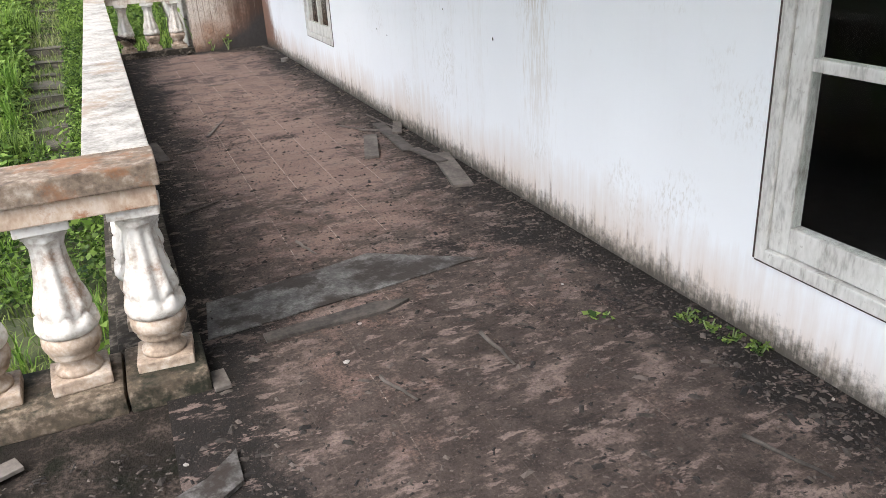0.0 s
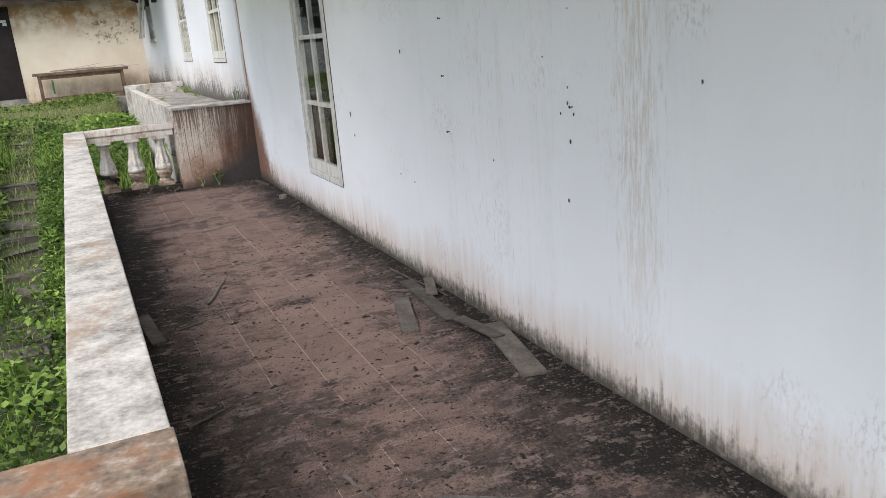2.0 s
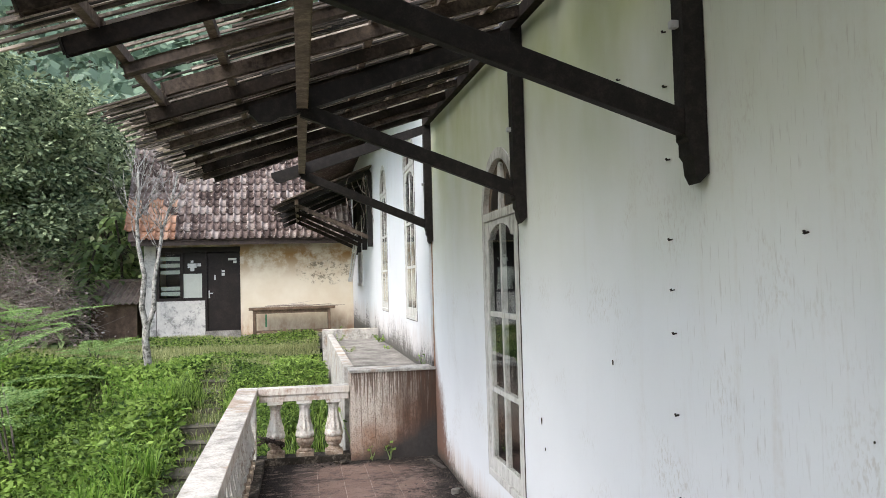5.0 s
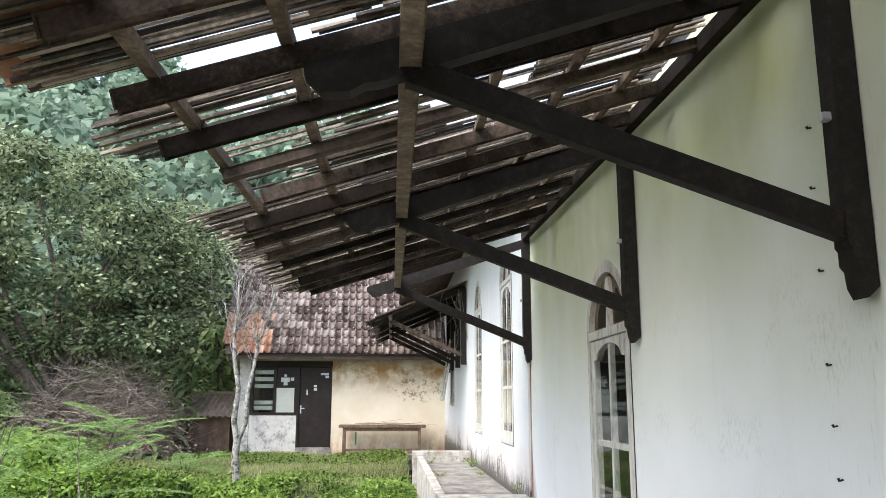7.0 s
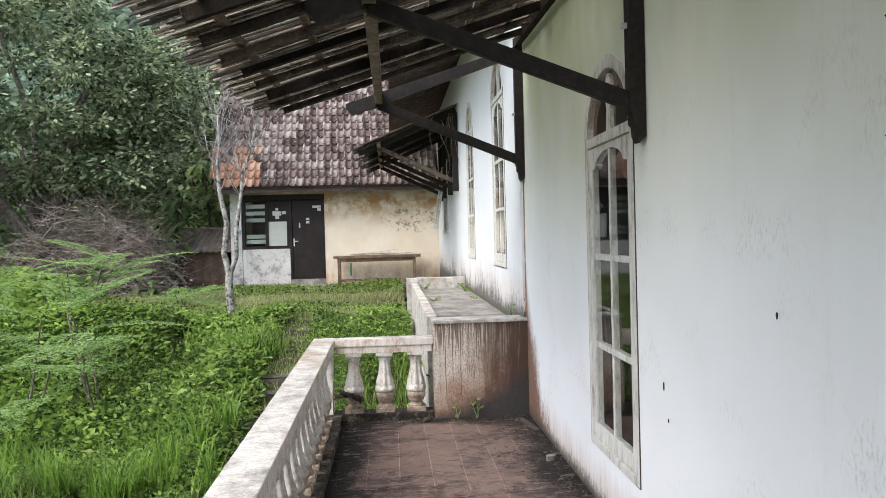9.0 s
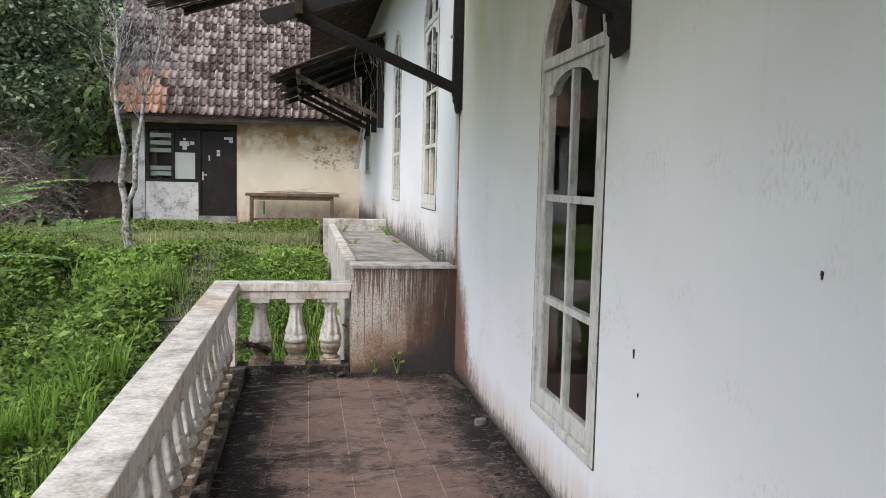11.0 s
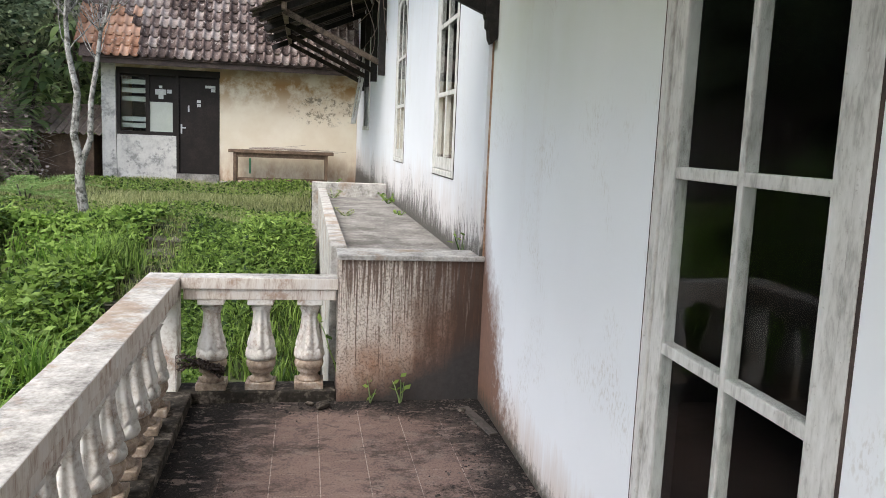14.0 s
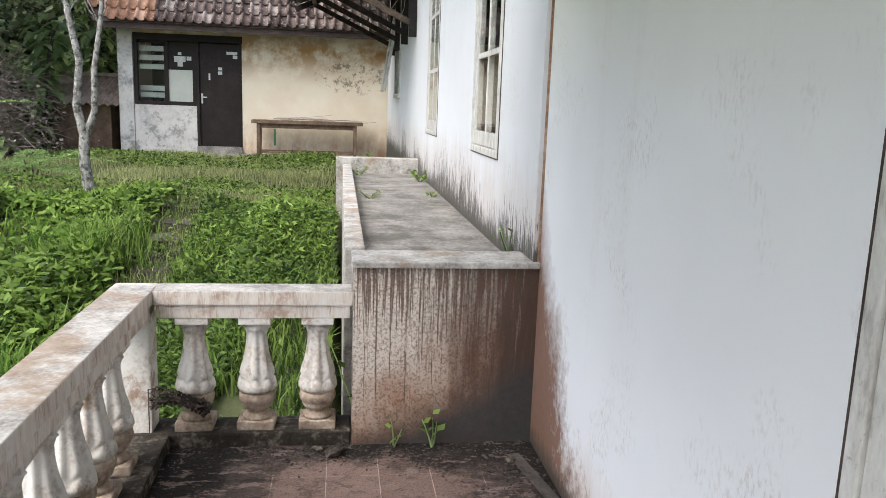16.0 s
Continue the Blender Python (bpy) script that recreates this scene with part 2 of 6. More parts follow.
def stained_low_wall(name):
    m, n, l, b = nodes_of(name)
    p = place_of(n, l)
    sep = n.new("ShaderNodeSeparateXYZ")
    l.new(p, sep.inputs[0])
    fine = noise_of(n, l, p, 30, 5, 0.7)
    med = noise_of(n, l, p, 4.5, 5, 0.65)
    streak = noise_of(n, l, p, 1.0, 6, 0.72, (58, 58, 1.7))
    c = mix(n, l, fine, (0.74, 0.68, 0.6), (0.54, 0.45, 0.37))
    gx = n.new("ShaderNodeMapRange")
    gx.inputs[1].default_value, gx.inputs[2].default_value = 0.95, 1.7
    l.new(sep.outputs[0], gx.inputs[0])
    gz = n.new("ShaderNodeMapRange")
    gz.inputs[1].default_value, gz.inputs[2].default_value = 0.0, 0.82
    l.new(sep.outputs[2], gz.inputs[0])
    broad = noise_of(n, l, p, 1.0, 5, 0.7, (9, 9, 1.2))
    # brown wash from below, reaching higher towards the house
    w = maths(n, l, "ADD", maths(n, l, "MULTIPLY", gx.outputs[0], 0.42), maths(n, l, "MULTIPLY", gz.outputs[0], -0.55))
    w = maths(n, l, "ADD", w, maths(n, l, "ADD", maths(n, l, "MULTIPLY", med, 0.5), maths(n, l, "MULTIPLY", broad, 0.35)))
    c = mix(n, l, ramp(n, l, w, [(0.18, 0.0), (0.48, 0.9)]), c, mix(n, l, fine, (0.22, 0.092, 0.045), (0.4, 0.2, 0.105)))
    # darker brown towards the house, broken up by noise
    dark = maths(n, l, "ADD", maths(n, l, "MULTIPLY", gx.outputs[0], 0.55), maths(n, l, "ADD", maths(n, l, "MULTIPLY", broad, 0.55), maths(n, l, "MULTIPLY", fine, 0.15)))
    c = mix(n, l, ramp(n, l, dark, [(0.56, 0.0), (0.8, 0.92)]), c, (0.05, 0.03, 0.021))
    st = maths(n, l, "ADD", streak, maths(n, l, "MULTIPLY", maths(n, l, "SUBTRACT", gz.outputs[0], 0.6), 0.2))
    c = mix(n, l, ramp(n, l, st, [(0.53, 0.0), (0.58, 0.85)]), c, (0.1, 0.052, 0.032))
    pale = noise_of(n, l, p, 1.0, 4, 0.7, (34, 34, 1.6))
    c = mix(n, l, maths(n, l, "MULTIPLY", ramp(n, l, pale, [(0.58, 0.0), (0.7, 0.5)]), gz.outputs[0]), c, (0.6, 0.52, 0.44))
    speck = noise_of(n, l, p, 75, 4, 0.75)
    c = mix(n, l, ramp(n, l, speck, [(0.4, 0.6), (0.52, 0.0)]), c, (0.07, 0.042, 0.027))
    # near-black towards the foot, reaching higher towards the house
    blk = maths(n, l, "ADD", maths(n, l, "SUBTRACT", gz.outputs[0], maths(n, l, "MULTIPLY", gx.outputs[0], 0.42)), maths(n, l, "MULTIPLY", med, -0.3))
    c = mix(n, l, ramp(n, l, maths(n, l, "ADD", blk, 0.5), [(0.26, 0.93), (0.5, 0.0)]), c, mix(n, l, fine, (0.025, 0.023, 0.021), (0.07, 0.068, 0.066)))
    l.new(c, b.inputs["Base Color"])
    b.inputs["Roughness"].default_value = 0.8
    bumped(n, l, b, mix(n, l, 0.5, fine, streak), 0.4, 0.006)
    return m


def leafy(name, dark, light, spread=0.6, rough=0.55, single=0.5, through=0.45, gloss=0.25):
    """Leaves: a tone for each leaf, patches over the mass, a little light through."""
    m, n, l, b = nodes_of(name)
    g = n.new("ShaderNodeNewGeometry")
    f = mix(n, l, single, noise_of(n, l, g.outputs["Position"], spread, 3), g.outputs["Random Per Island"])
    l.new(ramp(n, l, f, [(0.25, dark), (0.75, light)]), b.inputs["Base Color"])
    b.inputs["Roughness"].default_value = rough
    b.inputs["Specular IOR Level"].default_value = gloss
    t = n.new("ShaderNodeBsdfTranslucent")
    l.new(ramp(n, l, f, [(0.25, tuple(v * 1.3 for v in dark)), (0.75, tuple(v * 1.3 for v in light))]), t.inputs[0])
    x = n.new("ShaderNodeMixShader")
    x.inputs[0].default_value = through
    l.new(b.outputs[0], x.inputs[1])
    l.new(t.outputs[0], x.inputs[2])
    l.new(x.outputs[0], n["Material Output"].inputs[0])
    return m


def clear_glass(name, tint=(0.9, 0.94, 0.93), rough=0.0):
    m, n, l, b = nodes_of(name)
    b.inputs["Base Color"].default_value = (*tint, 1)
    b.inputs["Roughness"].default_value = rough
    b.inputs["Transmission Weight"].default_value = 1.0
    b.inputs["IOR"].default_value = 1.17
    p = place_of(n, l)
    bumped(n, l, b, noise_of(n, l, p, 3.0, 2), 0.04, 0.01)
    return m


def bark_of(name, a, bb, c, scale=9):
    return worn(name, a, bb, c, scale, 0.85, (1, 1, 0.5), 0.8, 50, local=True, dist=0.02, stain=((0.04, 0.037, 0.028), 13, 0.49, 0.9))


M = {}
M["wall"] = wall_paint("white_wall_paint", algae_shade=0.95, corner=9.47, tall=0.09, wash_by=0.7, wash_tone=(0.55, 0.42, 0.32), bands=((3.06, 0.17),))
M["wall_far"] = wall_paint("white_wall_paint_upper", foot=0.78, mould=1.7, wash_by=0.3, base=(0.7, 0.72, 0.74))
M["tile"] = terrace_dirt("terracotta_tile")
M["joint"] = terrace_dirt("tile_joint", False)
M["low_wall"] = stained_low_wall("stained_plaster")
M["cap"] = worn("lichen_concrete", (0.11, 0.1, 0.088), (0.4, 0.38, 0.345), (0.68, 0.66, 0.61), 9, 0.9, None, 0.7, 70, stain=((0.26, 0.17, 0.1), 2.3, 0.52, 0.65))
M["rail"] = worn("rusty_white_render", (0.26, 0.14, 0.085), (0.64, 0.58, 0.51), (0.77, 0.755, 0.725), 4.0, 0.8, (5, 5, 0.7), 0.4, 40, stain=((0.3, 0.17, 0.1), 4.0, 0.57, 0.7))
M["baluster"] = worn("limewashed_baluster", (0.26, 0.18, 0.12), (0.65, 0.62, 0.57), (0.78, 0.77, 0.74), 9, 0.75, None, 0.6, 60, stain=((0.27, 0.15, 0.085), 5.0, 0.56, 0.8))
M["baluster_foot"] = worn("rust_stained_baluster", (0.09, 0.062, 0.044), (0.37, 0.285, 0.215), (0.66, 0.6, 0.53), 12, 0.85, None, 0.5, 50)
M["dirt"] = worn("trodden_dirt", (0.008, 0.0068, 0.006), (0.022, 0.018, 0.015), (0.12, 0.092, 0.076), 6, 0.95, None, 1.0, 75, dist=0.014, spec=0.1, stain=((0.008, 0.009, 0.006), 2.5, 0.52, 0.8))
M["cap_near"] = worn("rusty_lichen_concrete", (0.04, 0.028, 0.02), (0.2, 0.152, 0.112), (0.5, 0.44, 0.37), 16, 0.9, None, 0.7, 48, stain=((0.24, 0.11, 0.05), 4.5, 0.5, 0.8))
M["rail_near"] = worn("rust_streaked_render", (0.2, 0.1, 0.055), (0.48, 0.37, 0.28), (0.7, 0.66, 0.6), 8, 0.8, (1, 1, 0.6), 0.5, 50, stain=((0.3, 0.13, 0.055), 6.0, 0.49, 0.85))
M["kerb"] = worn("mossy_kerb", (0.012, 0.012, 0.009), (0.045, 0.038, 0.03), (0.3, 0.255, 0.21), 9, 0.9, None, 0.8, 45, dist=0.01, spec=0.2)
M["kerb_near"] = worn("rust_stained_kerb", (0.025, 0.022, 0.016), (0.1, 0.078, 0.056), (0.4, 0.32, 0.245), 10, 0.9, None, 0.9, 45, dist=0.01, spec=0.2, stain=((0.018, 0.021, 0.014), 3.4, 0.47, 0.9))
M["concrete"] = worn("weathered_concrete", (0.05, 0.045, 0.04), (0.21, 0.195, 0.172), (0.42, 0.395, 0.36), 4.5, 0.9, None, 0.9, 42, dist=0.01, stain=((0.07, 0.062, 0.05), 2.2, 0.53, 0.7))
M["frame"] = worn("flaking_white_frame", (0.2, 0.187, 0.16), (0.56, 0.55, 0.51), (0.72, 0.71, 0.675), 16, 0.7, (1, 1, 0.3), 0.6, 85, stain=((0.33, 0.31, 0.27), 45, 0.6, 0.75))
M["glass"] = clear_glass("window_glass")
M["dark_wood"] = worn("dark_stained_timber", (0.008, 0.0065, 0.006), (0.016, 0.0135, 0.012), (0.04, 0.033, 0.028), 8, 0.7, (3, 3, 3), 0.4, 60, local=True, spec=0.25)
M["old_wood"] = worn("weathered_rafter", (0.012, 0.009, 0.007), (0.034, 0.025, 0.019), (0.13, 0.098, 0.074), 8, 0.85, None, 0.5, 60, vary=0.3, spec=0.2)
M["purlin"] = worn("pale_weathered_purlin", (0.05, 0.034, 0.024), (0.16, 0.115, 0.08), (0.38, 0.3, 0.22), 10, 0.85, None, 0.5, 60)
M["reed"] = worn("split_bamboo", (0.02, 0.016, 0.012), (0.1, 0.08, 0.06), (0.42, 0.355, 0.285), 7, 0.85, None, 0.5, 60, island=0.5)
M["reed_piece"] = worn("split_bamboo_piece", (0.02, 0.016, 0.012), (0.1, 0.08, 0.06), (0.42, 0.355, 0.285), 7, 0.85, None, 0.5, 60, vary=0.5)
M["board"] = worn("grey_board", (0.035, 0.03, 0.026), (0.09, 0.077, 0.066), (0.18, 0.155, 0.135), 9, 0.9, None, 0.5, 60, local=True, vary=0.3)
def stained_hut_plaster():
    """Cream plaster: brown blooms under the eave, a patch of black mould, a rusty foot."""
    m, n, l, b = nodes_of("yellowed_plaster")
    p = place_of(n, l)
    sep = n.new("ShaderNodeSeparateXYZ")
    l.new(p, sep.inputs[0])
    broad = noise_of(n, l, p, 1.6, 5, 0.65)
    fine = noise_of(n, l, p, 26, 5, 0.7)
    c = mix(n, l, ramp(n, l, broad, [(0.35, 0.0), (0.7, 1.0)]), (0.72, 0.65, 0.52), (0.65, 0.56, 0.42))
    up = maths(n, l, "SUBTRACT", 1.0, maths(n, l, "DIVIDE", maths(n, l, "ABSOLUTE", maths(n, l, "SUBTRACT", sep.outputs[2], 2.42)), 0.6), True)
    bloom = maths(n, l, "MULTIPLY", up, ramp(n, l, noise_of(n, l, p, 2.2, 5, 0.68), [(0.4, 0.0), (0.55, 1.0)]))
    c = mix(n, l, bloom, c, (0.36, 0.2, 0.07))
    low = maths(n, l, "SUBTRACT", 1.0, maths(n, l, "DIVIDE", maths(n, l, "SUBTRACT", sep.outputs[2], 0.5), 0.7), True)
    c = mix(n, l, maths(n, l, "MULTIPLY", low, ramp(n, l, noise_of(n, l, p, 3.0, 5, 0.7, (1, 1, 0.5)), [(0.42, 0.0), (0.62, 0.9)])), c, (0.34, 0.17, 0.085))
    dx = maths(n, l, "DIVIDE", maths(n, l, "SUBTRACT", sep.outputs[0], 1.05), 0.75)
    dz = maths(n, l, "DIVIDE", maths(n, l, "SUBTRACT", sep.outputs[2], 1.98), 0.34)
    near = maths(n, l, "SUBTRACT", 1.0, maths(n, l, "ADD", maths(n, l, "MULTIPLY", dx, dx), maths(n, l, "MULTIPLY", dz, dz)), True)
    c = mix(n, l, maths(n, l, "MULTIPLY", ramp(n, l, near, [(0.0, 0.0), (0.4, 1.0)]), ramp(n, l, noise_of(n, l, p, 9.0, 6, 0.75), [(0.52, 0.0), (0.6, 0.8)])), c, (0.16, 0.13, 0.09))
    l.new(c, b.inputs["Base Color"])
    b.inputs["Roughness"].default_value = 0.85
    bumped(n, l, b, mix(n, l, 0.5, fine, broad), 0.3, 0.006)
    return m


M["hut_wall"] = stained_hut_plaster()
M["hut_base"] = worn("grey_white_plaster", (0.26, 0.25, 0.24), (0.56, 0.54, 0.5), (0.7, 0.68, 0.63), 2.4, 0.85, None, 0.4, 22, stain=((0.14, 0.135, 0.13), 3.0, 0.54, 0.7))
M["door"] = worn("dark_brown_door", (0.008, 0.006, 0.005), (0.016, 0.011, 0.009), (0.035, 0.025, 0.021), 4, 0.6, None, 0.2, 40, spec=0.25)
M["frosted"] = worn("pale_green_panel", (0.4, 0.42, 0.36), (0.46, 0.48, 0.42), (0.52, 0.54, 0.48), 4, 0.35, None, 0.05, 30)
M["paper"] = worn("pale_paper", (0.45, 0.45, 0.43), (0.6, 0.6, 0.57), (0.7, 0.7, 0.68), 12, 0.8, None, 0.1, 50)
M["steel"] = worn("dull_steel", (0.35, 0.35, 0.35), (0.5, 0.5, 0.5), (0.6, 0.6, 0.6), 12, 0.35, None, 0.1, 60)
M["fascia"] = worn("brown_fascia", (0.02, 0.013, 0.011), (0.05, 0.033, 0.027), (0.11, 0.075, 0.06), 5, 0.8, None, 0.3, 40)
# the pale stain is lichen and also the tile ridges' highlights, put in colour
for key, tones, kind in (("roof_tile", ((0.07, 0.05, 0.044), (0.17, 0.125, 0.11), (0.36, 0.305, 0.275)), "vary"), ("roof_rest", ((0.07, 0.05, 0.044), (0.17, 0.125, 0.11), (0.36, 0.305, 0.275)), "island"),
                         ("roof_new", ((0.24, 0.12, 0.075), (0.4, 0.22, 0.14), (0.5, 0.31, 0.22)), "vary")):
    M[key] = worn("clay_" + key, *tones, 6, 0.9, None, 0.4, 50, spec=0.15, stain=((0.5, 0.46, 0.42), 14, 0.57, 0.8), **{kind: 0.45})
M["bench"] = worn("bare_bench_wood", (0.05, 0.031, 0.02), (0.13, 0.082, 0.052), (0.27, 0.18, 0.115), 6, 0.8, None, 0.3, 50)
M["rust_strip"] = worn("rust_brown_strip", (0.13, 0.06, 0.03), (0.36, 0.22, 0.14), (0.62, 0.52, 0.43), 5, 0.85, None, 0.3, 40)
M["soil"] = worn("grassy_soil", (0.02, 0.022, 0.009), (0.045, 0.055, 0.018), (0.085, 0.085, 0.035), 2.2, 0.95, None, 0.8, 25, dist=0.03)
M["stone"] = worn("mossy_stone", (0.02, 0.022, 0.013), (0.055, 0.05, 0.035), (0.12, 0.105, 0.08), 6, 0.95, None, 0.7, 30, local=True, vary=0.2)
# near-black base colour stands in for the shade inside the rooms
M["interior"] = worn("shade_dark_interior", (0.025, 0.025, 0.03), (0.04, 0.04, 0.045), (0.06, 0.06, 0.065), 2, 0.9, None, 0.1, 20)
M["grass"] = leafy("lawn_grass", (0.06, 0.1, 0.02), (0.29, 0.36, 0.1), 0.9)
M["dry_grass"] = leafy("seeding_grass", (0.12, 0.15, 0.05), (0.43, 0.44, 0.22), 1.1)
M["weed"] = leafy("weed_leaves", (0.028, 0.06, 0.012), (0.26, 0.37, 0.085), 0.8, single=0.65)
# darker copy of the weed leaves, with shade put into their colour
M["weed_dark"] = leafy("shaded_weed_leaves", (0.02, 0.045, 0.01), (0.17, 0.26, 0.055), 0.8, single=0.65)
M["weed_light"] = leafy("bright_weed_leaves", (0.09, 0.17, 0.025), (0.33, 0.46, 0.11), 1.2)
M["tuft"] = leafy("arching_grass_blades", (0.06, 0.13, 0.018), (0.22, 0.35, 0.06), 1.0)
M["fern"] = leafy("feathery_leaves", (0.1, 0.19, 0.05), (0.34, 0.46, 0.18), 0.8)
M["crown"] = leafy("tree_leaves", (0.03, 0.052, 0.028), (0.37, 0.43, 0.25), 1.5, rough=0.6, single=0.55, through=0.25, gloss=0.06)
M["crown_mid"] = leafy("shrub_leaves", (0.07, 0.125, 0.045), (0.36, 0.47, 0.2), 0.7, gloss=0.3, single=0.6)
# paler, greyer leaf green: distance haze mixed into the base colour
M["forest"] = leafy("hazed_forest_leaves", (0.12, 0.18, 0.13), (0.3, 0.39, 0.28), 0.15)
M["brush"] = worn("dry_brush_twig", (0.14, 0.106, 0.085), (0.29, 0.23, 0.195), (0.48, 0.41, 0.355), 9, 0.95, None, 0.2, 40, island=0.3)
M["bark"] = bark_of("grey_bark", (0.05, 0.04, 0.032), (0.13, 0.105, 0.085), (0.26, 0.22, 0.185))
M["pale_bark"] = bark_of("pale_lichen_bark", (0.05, 0.047, 0.04), (0.3, 0.285, 0.26), (0.58, 0.56, 0.52), 16)
M["tin"] = worn("brown_corrugated_sheet", (0.12, 0.09, 0.075), (0.26, 0.2, 0.165), (0.42, 0.34, 0.29), 4, 0.7, None, 0.3, 30)
M["dusty_glass"] = worn("dusty_glass_sheet", (0.03, 0.027, 0.025), (0.1, 0.096, 0.09), (0.26, 0.252, 0.24), 14, 0.6, None, 0.6, 110, spec=0.2, stain=((0.03, 0.023, 0.019), 4.0, 0.46, 0.9))
M["litter"] = worn("litter_crumbs", (0.011, 0.009, 0.008), (0.028, 0.023, 0.019), (0.11, 0.09, 0.077), 9, 0.95, None, 0.3, 40, island=0.45)
M["green_paint"] = worn("green_paint_mark", (0.05, 0.2, 0.1), (0.08, 0.26, 0.13), (0.1, 0.3, 0.16), 20, 0.7)


# ---- building blocks ----
def mesh_of(name, verts, faces, material, smooth=False):
    me = bpy.data.meshes.new(name)
    me.from_pydata([tuple(v) for v in verts], [], faces)
    me.materials.append(material)
    if smooth:
        me.shade_smooth()
    return me


def part(name, bm, material, parent=None, label="", smooth=False):
    """Links a bmesh as ONE mesh object, under a thing or a part."""
    me = bpy.data.meshes.new(name)
    bmesh.ops.recalc_face_normals(bm, faces=bm.faces)
    bm.to_mesh(me)
    bm.free()
    me.materials.append(material)
    if smooth:
        me.shade_smooth()
    ob = new(name, me)
    if parent:
        ob.parent = parent
    if label:
        ob["label"] = label
    return ob


def setting(name, bm, material, label, category="wall", smooth=False):
    return tagged(part(name, bm, material, smooth=smooth), label, category, kind="structure")


def thing(name, m, label, category, group="", kind=""):
    ob = new(name)
    ob.matrix_basis = m
    return tagged(ob, label, category, group, kind)


def box(bm, x0, x1, y0, y1, z0, z1, bevel=0.0, m=None):
    r = bmesh.ops.create_cube(bm, size=1)
    vs = r["verts"]
    for v in vs:
        v.co = Vector(((x0 + x1) / 2 + v.co.x * (x1 - x0), (y0 + y1) / 2 + v.co.y * (y1 - y0), (z0 + z1) / 2 + v.co.z * (z1 - z0)))
    if m:
        for v in vs:
            v.co = m @ v.co
    if bevel:
        es = list({e for v in vs for e in v.link_edges})
        bmesh.ops.bevel(bm, geom=es, offset=bevel, segments=2, affect="EDGES", profile=0.6)
    return bm


def boxed(*a, **k):
    return box(bmesh.new(), *a, **k)


def beam(bm, p, q, w, h, bevel=0.006, up=(0, 0, 1)):
    """A squared timber from p to q, w across and h deep."""
    p, q = Vector(p), Vector(q)
    d = q - p
    zax = d.normalized()
    xax = zax.cross(Vector(up)).normalized()
    yax = xax.cross(zax)
    m = Matrix((xax, yax, zax)).transposed().to_4x4()
    m.translation = (p + q) / 2
    return box(bm, -w / 2, w / 2, -h / 2, h / 2, -d.length / 2, d.length / 2, bevel, m)


def prism(bm, pts, axis, a, b):
    """A flat outline pushed from a to b along an axis (0 x, 1 y)."""
    def at(u, v, w):
        return (w, u, v) if axis == 0 else (u, w, v)
    lo = [bm.verts.new(at(u, v, a)) for u, v in pts]
    hi = [bm.verts.new(at(u, v, b)) for u, v in pts]
    bm.faces.new(lo)
    bm.faces.new(hi[::-1])
    k = len(pts)
    for i in range(k):
        bm.faces.new((lo[i], lo[(i + 1) % k], hi[(i + 1) % k], hi[i]))
    return bm


def lathe(bm, profile, seg=16, square=()):
    """Turns (radius, z) round the z axis."""
    rings = []
    for r, z in profile:
        rings.append([bm.verts.new((r * math.cos(2 * math.pi * i / seg), r * math.sin(2 * math.pi * i / seg), z)) for i in range(seg)])
    for a, b in zip(rings, rings[1:]):
        for i in range(seg):
            bm.faces.new((a[i], a[(i + 1) % seg], b[(i + 1) % seg], b[i]))
    bm.faces.new(rings[0][::-1])
    bm.faces.new(rings[-1])
    return bm


def tube(verts, faces, pts, radii, seg=6):
    """Adds a tapering tube along pts to the lists."""
    base = len(verts)
    for i, (p, r) in enumerate(zip(pts, radii)):
        a = Vector(pts[max(i - 1, 0)])
        b = Vector(pts[min(i + 1, len(pts) - 1)])
        d = (b - a).normalized()
        x = d.orthogonal().normalized()
        y = d.cross(x)
        for k in range(seg):
            t = 2 * math.pi * k / seg
            verts.append(Vector(p) + (x * math.cos(t) + y * math.sin(t)) * r)
    for i in range(len(pts) - 1):
        for k in range(seg):
            a, b = base + i * seg + k, base + i * seg + (k + 1) % seg
            faces.append((a, b, b + seg, a + seg))


def limb(verts, faces, p, d, length, r0, r1, rng, steps=6, bend=0.25, seg=6, lift=0.0):
    pts, radii = [Vector(p)], [r0]
    d = Vector(d).normalized()
    for i in range(steps):
        d = (d + Vector((rng.uniform(-bend, bend), rng.uniform(-bend, bend), rng.uniform(-bend, bend) + lift))).normalized()
        pts.append(pts[-1] + d * length / steps)
        radii.append(r0 + (r1 - r0) * (i + 1) / steps)
    tube(verts, faces, pts, radii, seg)
    return pts, d


def leaves_mesh(name, centres, size, material, seed, shape=2.4, droop=0.3, sizes=0.4, out=None):
    """One mesh of folded leaves, four corners each, round the centres."""
    g = np.random.default_rng(seed)
    k = len(centres)
    c = np.asarray(centres, dtype=float)
    d = g.normal(size=(k, 3))
    if out is not None:
        d = d * 0.7 + out
    d[:, 2] = d[:, 2] * 0.6 - droop
    d /= np.linalg.norm(d, axis=1)[:, None]
    w = np.cross(d, g.normal(size=(k, 3)))
    w[:, 2] *= 0.4
    w /= np.linalg.norm(w, axis=1)[:, None] + 1e-9
    s = size * (1 + sizes * g.uniform(-1, 1, k))[:, None]
    v = np.empty((k, 4, 3))
    v[:, 0] = c
    v[:, 1] = c + d * s * 0.45 + w * s / shape
    v[:, 2] = c + d * s
    v[:, 3] = c + d * s * 0.45 - w * s / shape
    return fast_mesh(name, v.reshape(-1, 3), np.arange(k * 4).reshape(k, 4), material)


